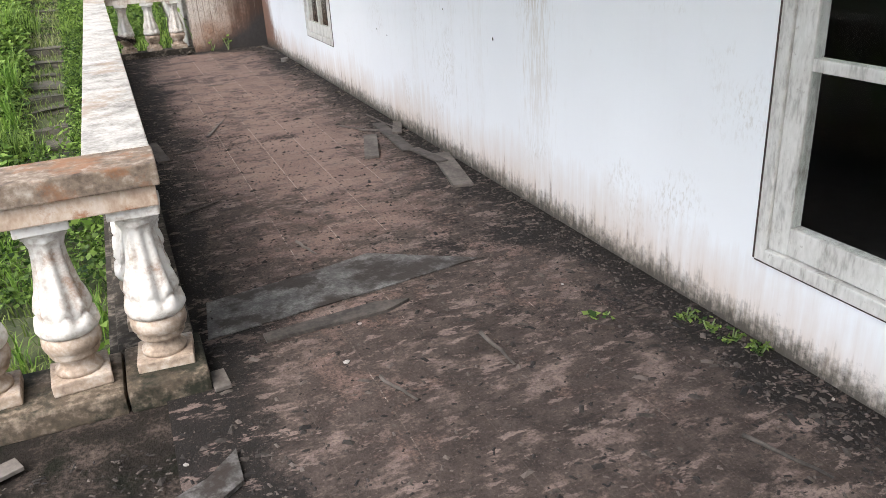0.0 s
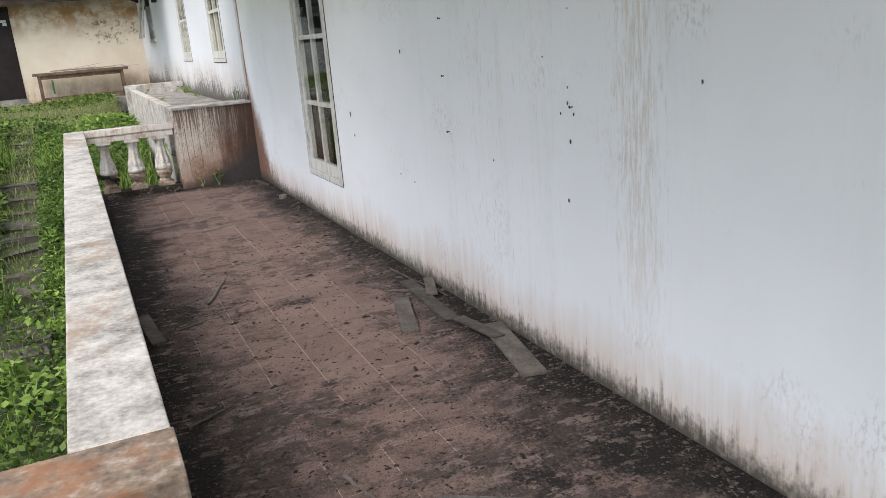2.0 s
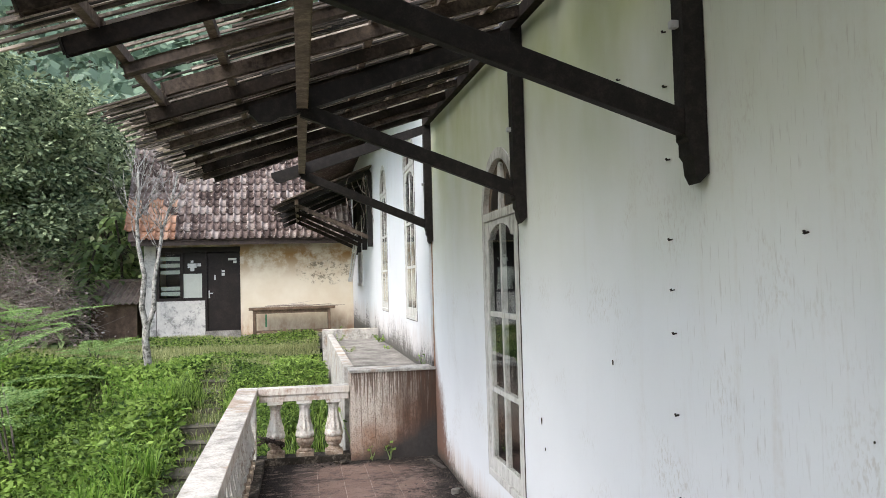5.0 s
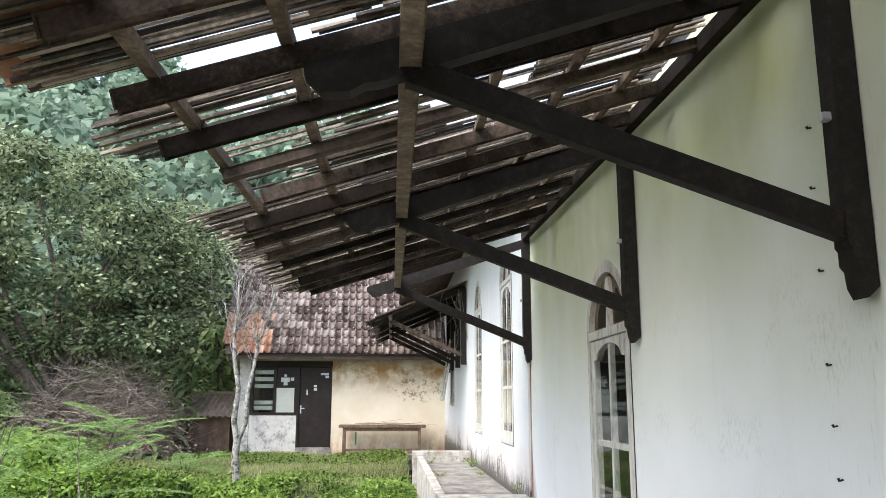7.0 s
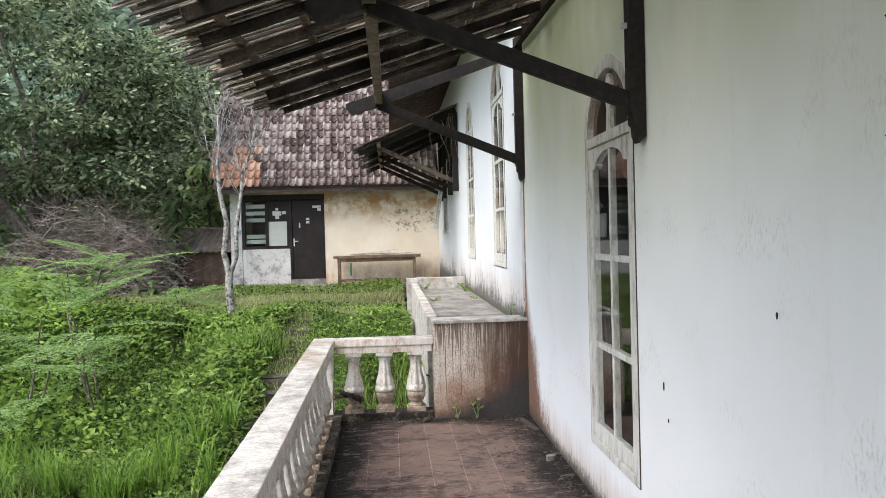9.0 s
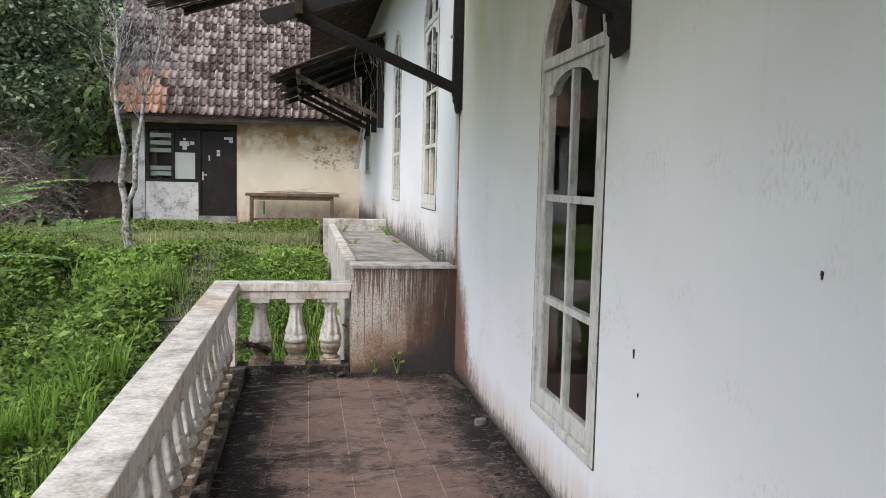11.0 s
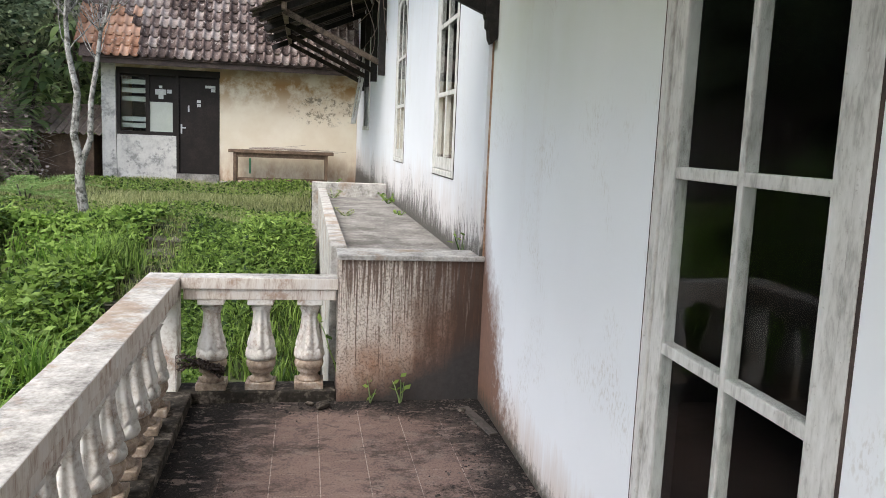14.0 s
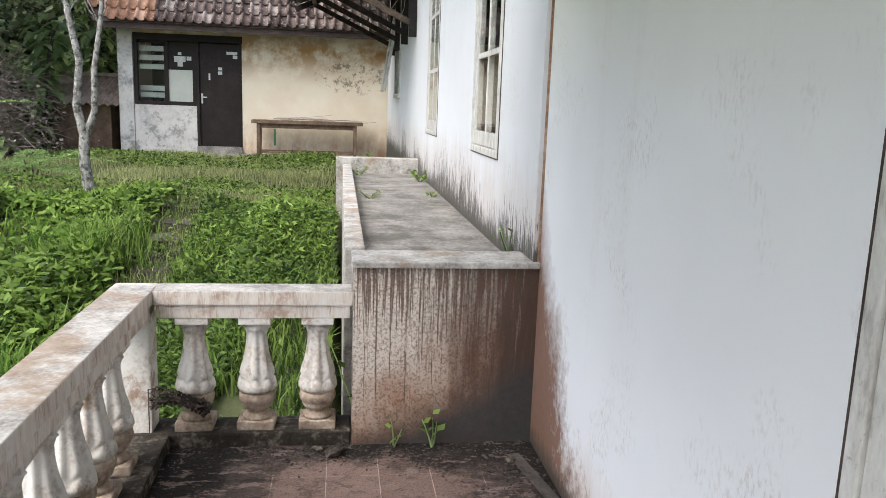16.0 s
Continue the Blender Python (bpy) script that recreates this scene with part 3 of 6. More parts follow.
def fast_mesh(name, verts, faces, material):
    me = bpy.data.meshes.new(name)
    n, corners = faces.shape
    me.vertices.add(len(verts))
    me.vertices.foreach_set("co", np.asarray(verts, dtype=np.float32).ravel())
    me.loops.add(n * corners)
    me.loops.foreach_set("vertex_index", faces.astype(np.int32).ravel())
    me.polygons.add(n)
    me.polygons.foreach_set("loop_start", np.arange(0, n * corners, corners, dtype=np.int32))
    me.update(calc_edges=True)
    me.materials.append(material)
    return me


def blades_mesh(name, roots, height, material, seed, width=0.006, lean=0.5, sizes=0.5):
    """One mesh of bent grass blades, two quads each."""
    g = np.random.default_rng(seed)
    k = len(roots)
    c = np.asarray(roots, dtype=float)
    h = (height * (1 + sizes * g.uniform(-1, 1, k)))[:, None]
    a = g.uniform(0, 2 * np.pi, k)
    d = np.stack((np.cos(a), np.sin(a), np.zeros(k)), 1)
    s = np.stack((-np.sin(a), np.cos(a), np.zeros(k)), 1) * width
    bend = (lean * g.uniform(0.2, 1.0, k))[:, None]
    up = np.array((0, 0, 1.0))
    v = np.empty((k, 6, 3))
    mid = c + up * h * 0.6 + d * h * bend * 0.35
    tip = c + up * h * (1 - bend * 0.35) + d * h * bend
    v[:, 0], v[:, 1], v[:, 2], v[:, 3], v[:, 4], v[:, 5] = c - s, c + s, mid + s * 0.8, mid - s * 0.8, tip + s * 0.15, tip - s * 0.15
    i = np.arange(k)[:, None] * 6
    f = np.concatenate((i + np.array((0, 1, 2, 3)), i + np.array((3, 2, 4, 5))))
    return fast_mesh(name, v.reshape(-1, 3), f, material)


# ---- plan ----
XW = 1.735          # face of the white wall along the terrace
XF = 1.705          # face of the upper part of the house
YC = 9.47           # where the terrace ends
YHUT = 20.84
NAILS = ((4.545, 1.784), (4.543, 1.611), (4.54, 1.463), (4.545, 1.186), (4.53, 0.908), (4.54, 2.06), (4.543, 2.314), (4.534, 2.503), (4.93, 2.44), (3.82, 1.76), (3.43, 1.09))
GASHES = ((6.1, 0.9, 0.05), (6.05, 0.76, 0.025), (3.447, 0.957, 0.026), (3.508, 1.06, 0.016), (3.421, 1.062, 0.022), (3.457, 1.161, 0.015), (3.46, 1.103, 0.02), (3.471, 0.721, 0.022), (4.074, 0.813, 0.011), (5.253, 0.596, 0.014), (5.045, 0.574, 0.012), (3.625, 1.275, 0.009), (3.442, 1.448, 0.009), (5.1, 1.31, 0.03), (2.75, 1.2, 0.02))
WINDOW_W, WINDOW_RECT, WINDOW_TOP = 0.895, 1.78, 2.18


def smooth_step(a, b, v):
    t = np.clip((v - a) / (b - a), 0, 1)
    return t * t * (3 - 2 * t)


def ground_z(x, y):
    """Low garden beside the terrace, a bank up to the lawn before the hut, hills behind."""
    x, y = np.asarray(x, dtype=float), np.asarray(y, dtype=float)
    steep = smooth_step(-1.3, -2.2, x)
    rise = (1 - steep) * np.clip((y - 9.2) / 5.6, 0, 1) + steep * smooth_step(11.6, 14.9, y)
    near = smooth_step(-0.7, 0.2, x)
    rise = np.maximum(rise, near * np.clip((y - 8.6) / 4.4, 0, 1))
    z = -1.02 + 1.27 * rise + 0.22 * smooth_step(15, 20, y)
    z = z + 0.05 * np.sin(1.7 * x + 0.6 * y) + 0.04 * np.sin(2.9 * y - 1.1 * x)
    far = np.clip((y - 27) / 55, 0, 1) + np.clip((-x - 14) / 60, 0, 1) * smooth_step(5, 30, y)
    return z + 25 * np.clip(far, 0, 1.3) ** 1.1


def arch_points(y0, y1, zs, zt, k=10):
    """A pointed arch from (y0, zs) over to (y1, zs)."""
    mid = (y0 + y1) / 2
    left = [(y0 + (mid - y0) * (1 - math.cos(i / k * math.pi / 2)) ** 0.9, zs + (zt - zs) * math.sin(i / k * math.pi / 2) ** 0.92) for i in range(k + 1)]
    return left + [(2 * mid - y, z) for y, z in left[-2::-1]]


# ---- house wall with its openings ----
def wall_with_windows(name, material, x0, x1, ya, yb, za, zb, openings, label):
    bm = bmesh.new()
    y = ya
    for w0, w1, sill, spring, top in sorted(openings):
        box(bm, x0, x1, y, w0, za, zb)
        box(bm, x0, x1, w0, w1, za, sill)
        prism(bm, [(w0, zb)] + arch_points(w0, w1, spring, top) + [(w1, zb)], 0, x0, x1)
        y = w1
    box(bm, x0, x1, y, yb, za, zb)
    bmesh.ops.remove_doubles(bm, verts=bm.verts, dist=1e-4)
    return setting(name, bm, material, label)


def opening(y0, sill):
    return (y0, y0 + WINDOW_W, sill, sill + WINDOW_RECT, sill + WINDOW_TOP)


NEAR_WINDOWS = [opening(0.815, 0.265), opening(6.445, 0.335)]
FAR_WINDOWS = [opening(10.36, 1.24), opening(13.15, 1.25)]
def wider(o):
    return (o[0] - 0.06, o[1] + 0.06, o[2] - 0.06, o[3], o[4] + 0.08)


# dark linings added so the panes show room shade, not white reveals
wall_with_windows("wall_east_lining", M["interior"], XW + 0.052, XW + 0.17, -4.0, YC, -1.1, 3.25, [wider(o) for o in NEAR_WINDOWS], "added lining of the house wall, coloured dark for room shade")
wall_with_windows("wall_east_upper_lining", M["interior"], XF + 0.052, XF + 0.2, YC, 24.0, -1.1, 4.3, [wider(o) for o in FAR_WINDOWS] + [(17.7, 18.8, 1.62, 3.0, 3.14)], "added lining of the upper house wall, coloured dark for room shade")
wall_with_windows("wall_east", M["wall"], XW, XW + 0.05, -4.0, YC, -1.1, 3.25, NEAR_WINDOWS, "white lime-painted plaster wall streaked with rust and mould")
wall_with_windows("wall_east_upper", M["wall_far"], XF, XF + 0.05, YC, 24.0, -1.1, 4.3, FAR_WINDOWS + [(17.75, 18.75, 1.68, 3.0, 3.08)], "bright white plaster wall with mouldy foot above upper terrace")
# the unseen rooms behind the windows, closed, their surfaces coloured dark for shade
setting("wall_inner", boxed(5.6, 5.75, -4.0, 24, -1.1, 4.3), M["interior"], "plain wall inside the house, coloured dark for room shade")
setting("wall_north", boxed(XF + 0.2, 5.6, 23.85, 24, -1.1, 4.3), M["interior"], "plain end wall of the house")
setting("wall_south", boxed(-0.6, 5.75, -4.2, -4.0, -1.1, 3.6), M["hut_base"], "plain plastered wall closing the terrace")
setting("wall_partition", boxed(XW + 0.17, 5.6, YC, YC + 0.15, -1.1, 4.3), M["interior"], "partition wall inside the house, coloured dark for room shade")
setting("floor_inner", boxed(XW + 0.17, 5.6, -4.0, 24, -0.2, -0.05), M["interior"], "floor inside the house, coloured dark for room shade", "floor")
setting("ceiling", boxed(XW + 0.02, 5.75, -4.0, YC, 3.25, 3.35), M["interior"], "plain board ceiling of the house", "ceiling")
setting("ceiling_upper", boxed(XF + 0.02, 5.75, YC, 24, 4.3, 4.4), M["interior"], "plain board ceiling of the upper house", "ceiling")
def unseen_house_roof():
    """Unseen tiled slopes added over the house, the upper eave reaching out to shade the wall."""
    # the upper roof's 1.1 m eave is added to dim the wall below
    for name, x, y0, y1, z, out in (("roof_lower", XW, -4.2, YC - 0.02, 3.36, 0.0), ("roof_upper", XF, YC - 0.1, 24.3, 4.41, 1.1)):
        bm = prism(bmesh.new(), [(x - out, z - 0.32 * out), (x - out, z + 0.07 - 0.32 * out), (3.7, z + 0.7), (3.7, z + 0.6)], 1, y0, y1)
        prism(bm, [(3.7, z + 0.6), (3.7, z + 0.7), (6.4, z), (6.4, z - 0.08)], 1, y0, y1)
        setting(name, bm, M["roof_rest"], "unseen clay-tiled house roof, added to close and shade the house", "roof")


unseen_house_roof()
setting("wall_edge", boxed(XF + 0.019, XF + 0.029, YC - 0.006, YC, 0.85, 3.3), M["rust_strip"], "rust-brown wooden strip at the wall's corner", "trim")


def sash_head(y0, y1, z0, z1, rise):
    """Outline of a top rail whose underside is one wide arch between two small shoulders."""
    w = y1 - y0
    pts = [(y0, z1), (y0, z0), (y0 + 0.035, z0)]
    for i in range(0, 5):
        a = math.pi / 2 * i / 4
        pts.append((y0 + 0.035 + 0.045 * math.sin(a), z0 + 0.028 * (1 - math.cos(a))))
    for i in range(1, 16):
        u = i / 16
        pts.append((y0 + 0.08 + (w - 0.16) * u, z0 + 0.028 + (rise - 0.028) * math.sin(math.pi * u) ** 0.62))
    for i in range(4, -1, -1):
        a = math.pi / 2 * i / 4
        pts.append((y1 - 0.035 - 0.045 * math.sin(a), z0 + 0.028 * (1 - math.cos(a))))
    return pts + [(y1 - 0.035, z0), (y1, z0), (y1, z1)]


def arched_window(name, x, y0, sill, label):
    w = thing(name, pose(x, y0, sill), label, "window", "arched windows of the house", "structure")
    W, R, T = WINDOW_W, WINDOW_RECT, WINDOW_TOP
    fr = M["frame"]
    for a, b in ((0.003, 0.045), (W - 0.045, W - 0.003)):
        part("jamb", boxed(-0.006, 0.05, a, b, 0.0, R, 0.004), fr, w)
    part("window_sill", boxed(-0.014, 0.05, 0.045, W - 0.045, 0.003, 0.045, 0.005), fr, w)
    part("transom", boxed(-0.008, 0.05, 0.045, W - 0.045, R - 0.055, R, 0.004), fr, w)
    # the arch: ring and carved panel
    bm = bmesh.new()
    outer, inner = arch_points(0, W, R, T), arch_points(0.06, W - 0.06, R, T - 0.07)
    prism(bm, outer + inner[::-1], 0, -0.008, 0.05)
    part("arch_frame", bm, fr, w)
    part("arch_panel", prism(bmesh.new(), arch_points(0.06, W - 0.06, R, T - 0.07), 0, 0.03, 0.05), M["purlin"], w, "grey carved wooden panel in the arch")
    # solid dark strips draw the shadow line between frame and wall
    for q in ((-0.005, 0.003, 0.0, R), (W - 0.003, W + 0.005, 0.0, R), (0.003, W - 0.003, -0.005, 0.003)):
        part("joint", boxed(-0.004, 0.03, *q), M["fascia"], w, "thin dark strip painting the shadow line round the frame")
    mid = W / 2
    motif = bmesh.new()
    prism(motif, [(mid - 0.045, R), (mid + 0.045, R), (mid + 0.028, R + 0.12), (mid + 0.06, R + 0.2), (mid + 0.03, R + 0.29), (mid, R + 0.31), (mid - 0.03, R + 0.29), (mid - 0.06, R + 0.2), (mid - 0.028, R + 0.12)], 0, 0.008, 0.03)
    part("carving", motif, fr, w)
    for s in (-1, 1):
        lobe = bmesh.new()
        prism(lobe, [(mid + s * 0.09, R + 0.02), (mid + s * 0.29, R + 0.02), (mid + s * 0.26, R + 0.12), (mid + s * 0.13, R + 0.22), (mid + s * 0.1, R + 0.12)], 0, 0.022, 0.03)
        part("arch_pane", lobe, M["door"], w, "dark pane in the arch")
    # sash: stiles, rails, one arch over both columns of panes
    x0, x1 = 0.002, 0.045
    e0, e1 = 0.118, W - 0.118
    for a, b in ((0.047, e0), (e1, W - 0.047)):
        part("stile", boxed(x0, x1, a, b, 0.047, R - 0.058, 0.004), fr, w)
    part("bottom_rail", boxed(x0, x1, e0, e1, 0.05, 0.135, 0.004), fr, w)
    part("mullion", boxed(x0 + 0.002, x1, mid - 0.013, mid + 0.013, 0.135, R - 0.092, 0.005), fr, w)
    for z in (0.595, 1.10):
        for a, b in ((e0, mid - 0.013), (mid + 0.013, e1)):
            part("glazing_bar", boxed(x0 + 0.002, x1, a, b, z - 0.017, z + 0.017, 0.004), fr, w)
    part("top_rail", prism(bmesh.new(), sash_head(e0, e1, R - 0.18, R - 0.06, 0.09), 0, x0, x1), fr, w)
    for a, b in ((e0, mid - 0.013), (mid + 0.013, e1)):
        for c, d in ((0.135, 0.578), (0.612, 1.083), (1.117, R - 0.08)):
            pane = part("pane", boxed(0.008, 0.012, a - 0.008, b + 0.008, c - 0.008, d + 0.008), M["glass"], w, "dark clear glass pane")
            pane.visible_shadow = False
    return w


arched_window("window_1", XW, 0.815, 0.265, "tall white flaking window with six panes and arched top")
arched_window("window_2", XW, 6.445, 0.335, "tall white flaking window with six panes and pointed arch")
arched_window("window_3", XF, 10.36, 1.24, "tall white window above the mouldy upper terrace")
arched_window("window_4", XF, 13.15, 1.25, "tall white window above the far end of upper terrace")


def casement_window():
    w = thing("window_5", pose(XF, 17.75, 1.68), "narrow white casement window standing ajar", "window", kind="structure")
    for a, b in ((0, 0.06), (0.94, 1.0)):
        part("jamb", boxed(-0.02, 0.12, a, b, 0, 1.38), M["frame"], w)
    part("window_sill", boxed(-0.04, 0.12, -0.02, 1.02, -0.06, 0.0), M["frame"], w)
    part("head", boxed(-0.02, 0.12, 0.06, 0.94, 1.3, 1.38), M["frame"], w)
    m = pose(-0.03, 0.5, 1.29, 0, 9, 0)
    sash = bmesh.new()
    for a in ((-0.43, -0.37, -1.27, 0), (0.37, 0.43, -1.27, 0), (-0.37, 0.37, -0.07, 0), (-0.37, 0.37, -1.27, -1.18), (-0.37, 0.37, -0.66, -0.62)):
        box(sash, -0.02, 0.02, a[0], a[1], a[2], a[3], 0, m)
    s = part("sash", sash, M["frame"], w)
    part("pane", box(bmesh.new(), -0.003, 0.003, -0.38, 0.38, -1.2, -0.05, 0, m), M["glass"], s)


casement_window()

# ---- terrace ----
terrace = setting("floor", boxed(0.0, XW, -4.0, YC, -1.1, -0.0012), M["joint"], "soil-covered terracotta tiled terrace floor", "floor")
setting("terrace_edge_wall", boxed(-0.15, 0.0, 2.24, YC + 0.22, -1.25, 0.0), M["kerb"], "mossy retaining wall under the balustrade")
setting("terrace_edge_wall_near", boxed(-4.2, 0.0, -4.0, 2.24, -1.25, -0.013), M["dirt"], "soil-covered terrace base beside the entrance", "floor")


PROFILE = [(0.066, 0.035), (0.066, 0.05), (0.052, 0.062), (0.05, 0.078), (0.066, 0.09), (0.071, 0.10), (0.068, 0.108), (0.078, 0.118), (0.083, 0.135), (0.081, 0.152), (0.074, 0.165)]
PROFILE_UP = [(0.074, 0.165), (0.081, 0.17), (0.084, 0.182), (0.083, 0.198), (0.077, 0.213), (0.069, 0.222), (0.073, 0.231), (0.07, 0.247), (0.064, 0.272), (0.057, 0.305), (0.049, 0.35), (0.0435, 0.395), (0.042, 0.428), (0.047, 0.45), (0.054, 0.458), (0.046, 0.466), (0.059, 0.474), (0.059, 0.484)]
H_KERB, H_TOP = 0.065, 0.705


def shared(name, bm, material, smooth=True):
    me = bpy.data.meshes.new(name)
    bmesh.ops.recalc_face_normals(bm, faces=bm.faces)
    bm.to_mesh(me)
    bm.free()
    me.materials.append(material)
    if smooth:
        me.shade_smooth()
    return me


def fluted_shaft():
    up = lathe(bmesh.new(), PROFILE_UP, 48)
    for v in up.verts:
        # fluted shaft, leaf lobes at the swelling, scrolls under the capital
        a = math.atan2(v.co.y, v.co.x)
        r = math.hypot(v.co.x, v.co.y)
        f = 1 + 0.09 * math.cos(8 * a) * (1 if 0.225 < v.co.z < 0.43 else 0) + 0.05 * abs(math.cos(4 * a)) * (1 if 0.175 < v.co.z < 0.215 else 0) + 0.14 * max(0, math.cos(4 * a)) ** 3 * (1 if 0.44 < v.co.z < 0.46 else 0)
        v.co.x, v.co.y = r * f * math.cos(a), r * f * math.sin(a)
        if 0.205 < v.co.z < 0.3:
            v.co.z += 0.014 * math.cos(8 * a)
    return up


SHAFT = shared("baluster", fluted_shaft(), M["baluster"])
FOOT = shared("foot", lathe(bmesh.new(), PROFILE, 24), M["baluster_foot"])
PLINTH = shared("plinth", boxed(-0.082, 0.082, -0.075, 0.075, -0.005, 0.036, 0.006), M["baluster_foot"], False)
CAPITAL = shared("capital", boxed(-0.07, 0.07, -0.07, 0.07, 0.484, 0.516, 0.004), M["baluster"], False)


def add_baluster(parent, x, y, turn):
    b = new("baluster", SHAFT)
    b.parent = parent
    b.matrix_basis = pose(x, y, H_KERB, 0, 0, turn)
    for nm, me, label in (("foot", FOOT, "rust-stained turned foot"), ("plinth", PLINTH, "rust-stained square plinth"), ("capital", CAPITAL, "")):
        f = new(nm, me)
        f.parent = b
        if label:
            f["label"] = label


def rail_run(parent, x0, x1, y0, y1, inset, cap="cap", beam_of="rail"):
    """Concrete cap slab on a stepped beam."""
    slab = part("cap_slab", boxed(x0, x1, y0, y1, H_TOP - 0.065, H_TOP, 0.006), M[cap], parent)
    if cap == "cap":
        slab.data.materials.append(M[beam_of])
        for face in slab.data.polygons:
            face.material_index = 1 if face.normal.z < 0.5 else 0
    part("rail_beam", boxed(x0 + inset, x1 - inset, y0 + inset, y1 - inset, H_TOP - 0.125, H_TOP - 0.066, 0.004), M[beam_of], parent)


rng = random.Random(4)
long_rail = thing("balustrade", pose(0, 9.5, 0, 0, 0, 0.36) @ pose(0, -9.5, 0), "white concrete balustrade with turned balusters and lichen-grey cap", "balustrade")
rail_run(long_rail, -0.127, 0.058, 2.442, 9.64, 0.014)
kerb = boxed(-0.16, 0.118, 2.462, 9.48, -0.01, H_KERB - 0.005, 0.012)
for v in kerb.verts:
    if v.co.x > 0:
        v.co.x -= 0.0063 * (9.5 - v.co.y)
part("kerb", kerb, M["kerb"], long_rail, "mossy stained kerb")
for i in range(28):
    add_baluster(long_rail, -0.036, 2.6415 + 0.2415 * i, rng.uniform(-4, 4))
part("corner_post", boxed(-0.115, 0.04, 9.5, 9.64, 0.0, H_TOP - 0.12, 0.008), M["baluster"], long_rail)

end_rail = thing("balustrade", pose(0, 0, 0), "short white balustrade with three rust-stained balusters", "balustrade")
rail_run(end_rail, 0.060, 0.908, 9.49, 9.64, 0.012)
part("kerb", boxed(-0.14, 0.905, 9.482, 9.67, -0.3, H_KERB - 0.005, 0.01), M["kerb"], end_rail, "mossy stained kerb")
for x in (0.215, 0.485, 0.755):
    add_baluster(end_rail, x, 9.575, rng.uniform(-4, 4))

near_rail = thing("balustrade", pose(0, 0, 0), "rust-stained white balustrade with stout balusters by the entrance", "balustrade")
rail_run(near_rail, -4.2, 0.108, 2.235, 2.44, 0.014, "cap_near", "rail_near")
part("kerb", boxed(-4.2, -0.105, 2.195, 2.46, -0.02, H_KERB - 0.005, 0.012), M["kerb_near"], near_rail, "mossy rust-stained kerb")
part("corner_block", boxed(-0.098, 0.135, 2.19, 2.458, -0.02, H_KERB + 0.003, 0.012), M["kerb_near"], near_rail, "mossy stained block under the corner baluster")
for i in range(16):
    add_baluster(near_rail, 0.026 - 0.243 * i, 2.335, rng.uniform(-5, 5))

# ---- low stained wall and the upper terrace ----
setting("low_wall", boxed(0.91, XW, YC - 0.005, YC + 0.22, -1.1, 0.82), M["low_wall"], "plastered low wall streaked with rust, blackish towards house and foot")
setting("low_wall_cap", boxed(0.902, XW - 0.001, YC - 0.03, YC + 0.26, 0.82, 0.848, 0.006), M["cap"], "lichen-grey concrete slab on the low wall", "trim")
setting("floor_upper", boxed(0.965, XF, YC + 0.26, 14.75, -1.1, 0.765), M["concrete"], "cracked weathered concrete floor of upper terrace", "floor")
setting("parapet", boxed(0.87, 0.965, YC + 0.26, 14.75, -1.1, 0.86, 0.008), M["cap"], "low lichen-grey parapet beside the upper terrace")
setting("parapet_end", boxed(0.80, XF, 14.75, 14.95, -1.1, 0.93, 0.008), M["cap"], "low mossy parapet closing the upper terrace")

# ---- awning ----
def aw(x, y, dz=0.0):
    return 2.46 + 0.32 * (x + 0.3) + 0.03 * (y - 6.3) + dz


def awning_bracket(y, label="dark timber awning bracket bolted to the wall"):
    b = thing("awning_bracket", pose(XW, y, 0), label, "bracket", "brackets under the awning")
    zt = aw(XW, y)
    foot = 1.945 + 0.016 * (y - 4.3)
    post = prism(bmesh.new(), [(-0.003, foot + 0.03), (-0.035, foot), (-0.05, foot + 0.03), (-0.054, foot + 0.075), (-0.066, foot + 0.09), (-0.066, foot + 0.13), (-0.074, foot + 0.14), (-0.074, zt - 0.02), (-0.003, zt + 0.01)], 1, -0.036, 0.036)
    part("post", post, M["dark_wood"], b)
    part("strut", beam(bmesh.new(), (-0.06, 0, foot + 0.19), (0.5 - XW, 0, aw(0.5, y) - 0.11), 0.052, 0.076), M["dark_wood"], b)
    p, q = (0.22 - XW, aw(0.22, y) - 0.06), (-0.07, aw(XW - 0.07, y) - 0.05)
    top = prism(bmesh.new(), [(p[0], p[1] + 0.05), (p[0], p[1] + 0.015), (p[0] + 0.05, p[1] - 0.035), (p[0] + 0.12, p[1] - 0.03), (p[0] + 0.16, p[1] - 0.005), (p[0] + 0.2, p[1] + 0.0), (q[0], q[1] - 0.035), (q[0], q[1] + 0.045)], 1, -0.028, 0.028)
    part("top_beam", top, M["dark_wood"], b)
    part("bolt", beam(bmesh.new(), (-0.1, 0, zt - 0.6), (-0.072, 0, zt - 0.6), 0.026, 0.026), M["steel"], b)
    return b


for y in (-1.6, 0.36, 2.34, 4.315, 6.285, 9.425):
    awning_bracket(y)

rng = random.Random(11)
awning = thing("awning", pose(0, 0, 0), "ruined awning of dark rafters and split bamboo strips", "awning")
for ya, yb in ((-2.2, 2.34), (2.34, 6.285), (6.285, 9.44)):
    part("purlin", beam(bmesh.new(), (0.5, ya, aw(0.5, ya) - 0.055), (0.5, yb, aw(0.5, yb) - 0.055), 0.06, 0.1), M["purlin"], awning, "pale weathered purlin")
part("wall_plate", beam(bmesh.new(), (XW - 0.05, -2.2, aw(XW - 0.05, -2.2) + 0.02), (XW - 0.05, 9.4, aw(XW - 0.05, 9.4) + 0.02), 0.05, 0.06), M["old_wood"], awning)
RAFTERS = []
y = -2.12
while y < 9.15:
    RAFTERS.append(y)
    y += 0.43 if y < 8.2 else 0.36
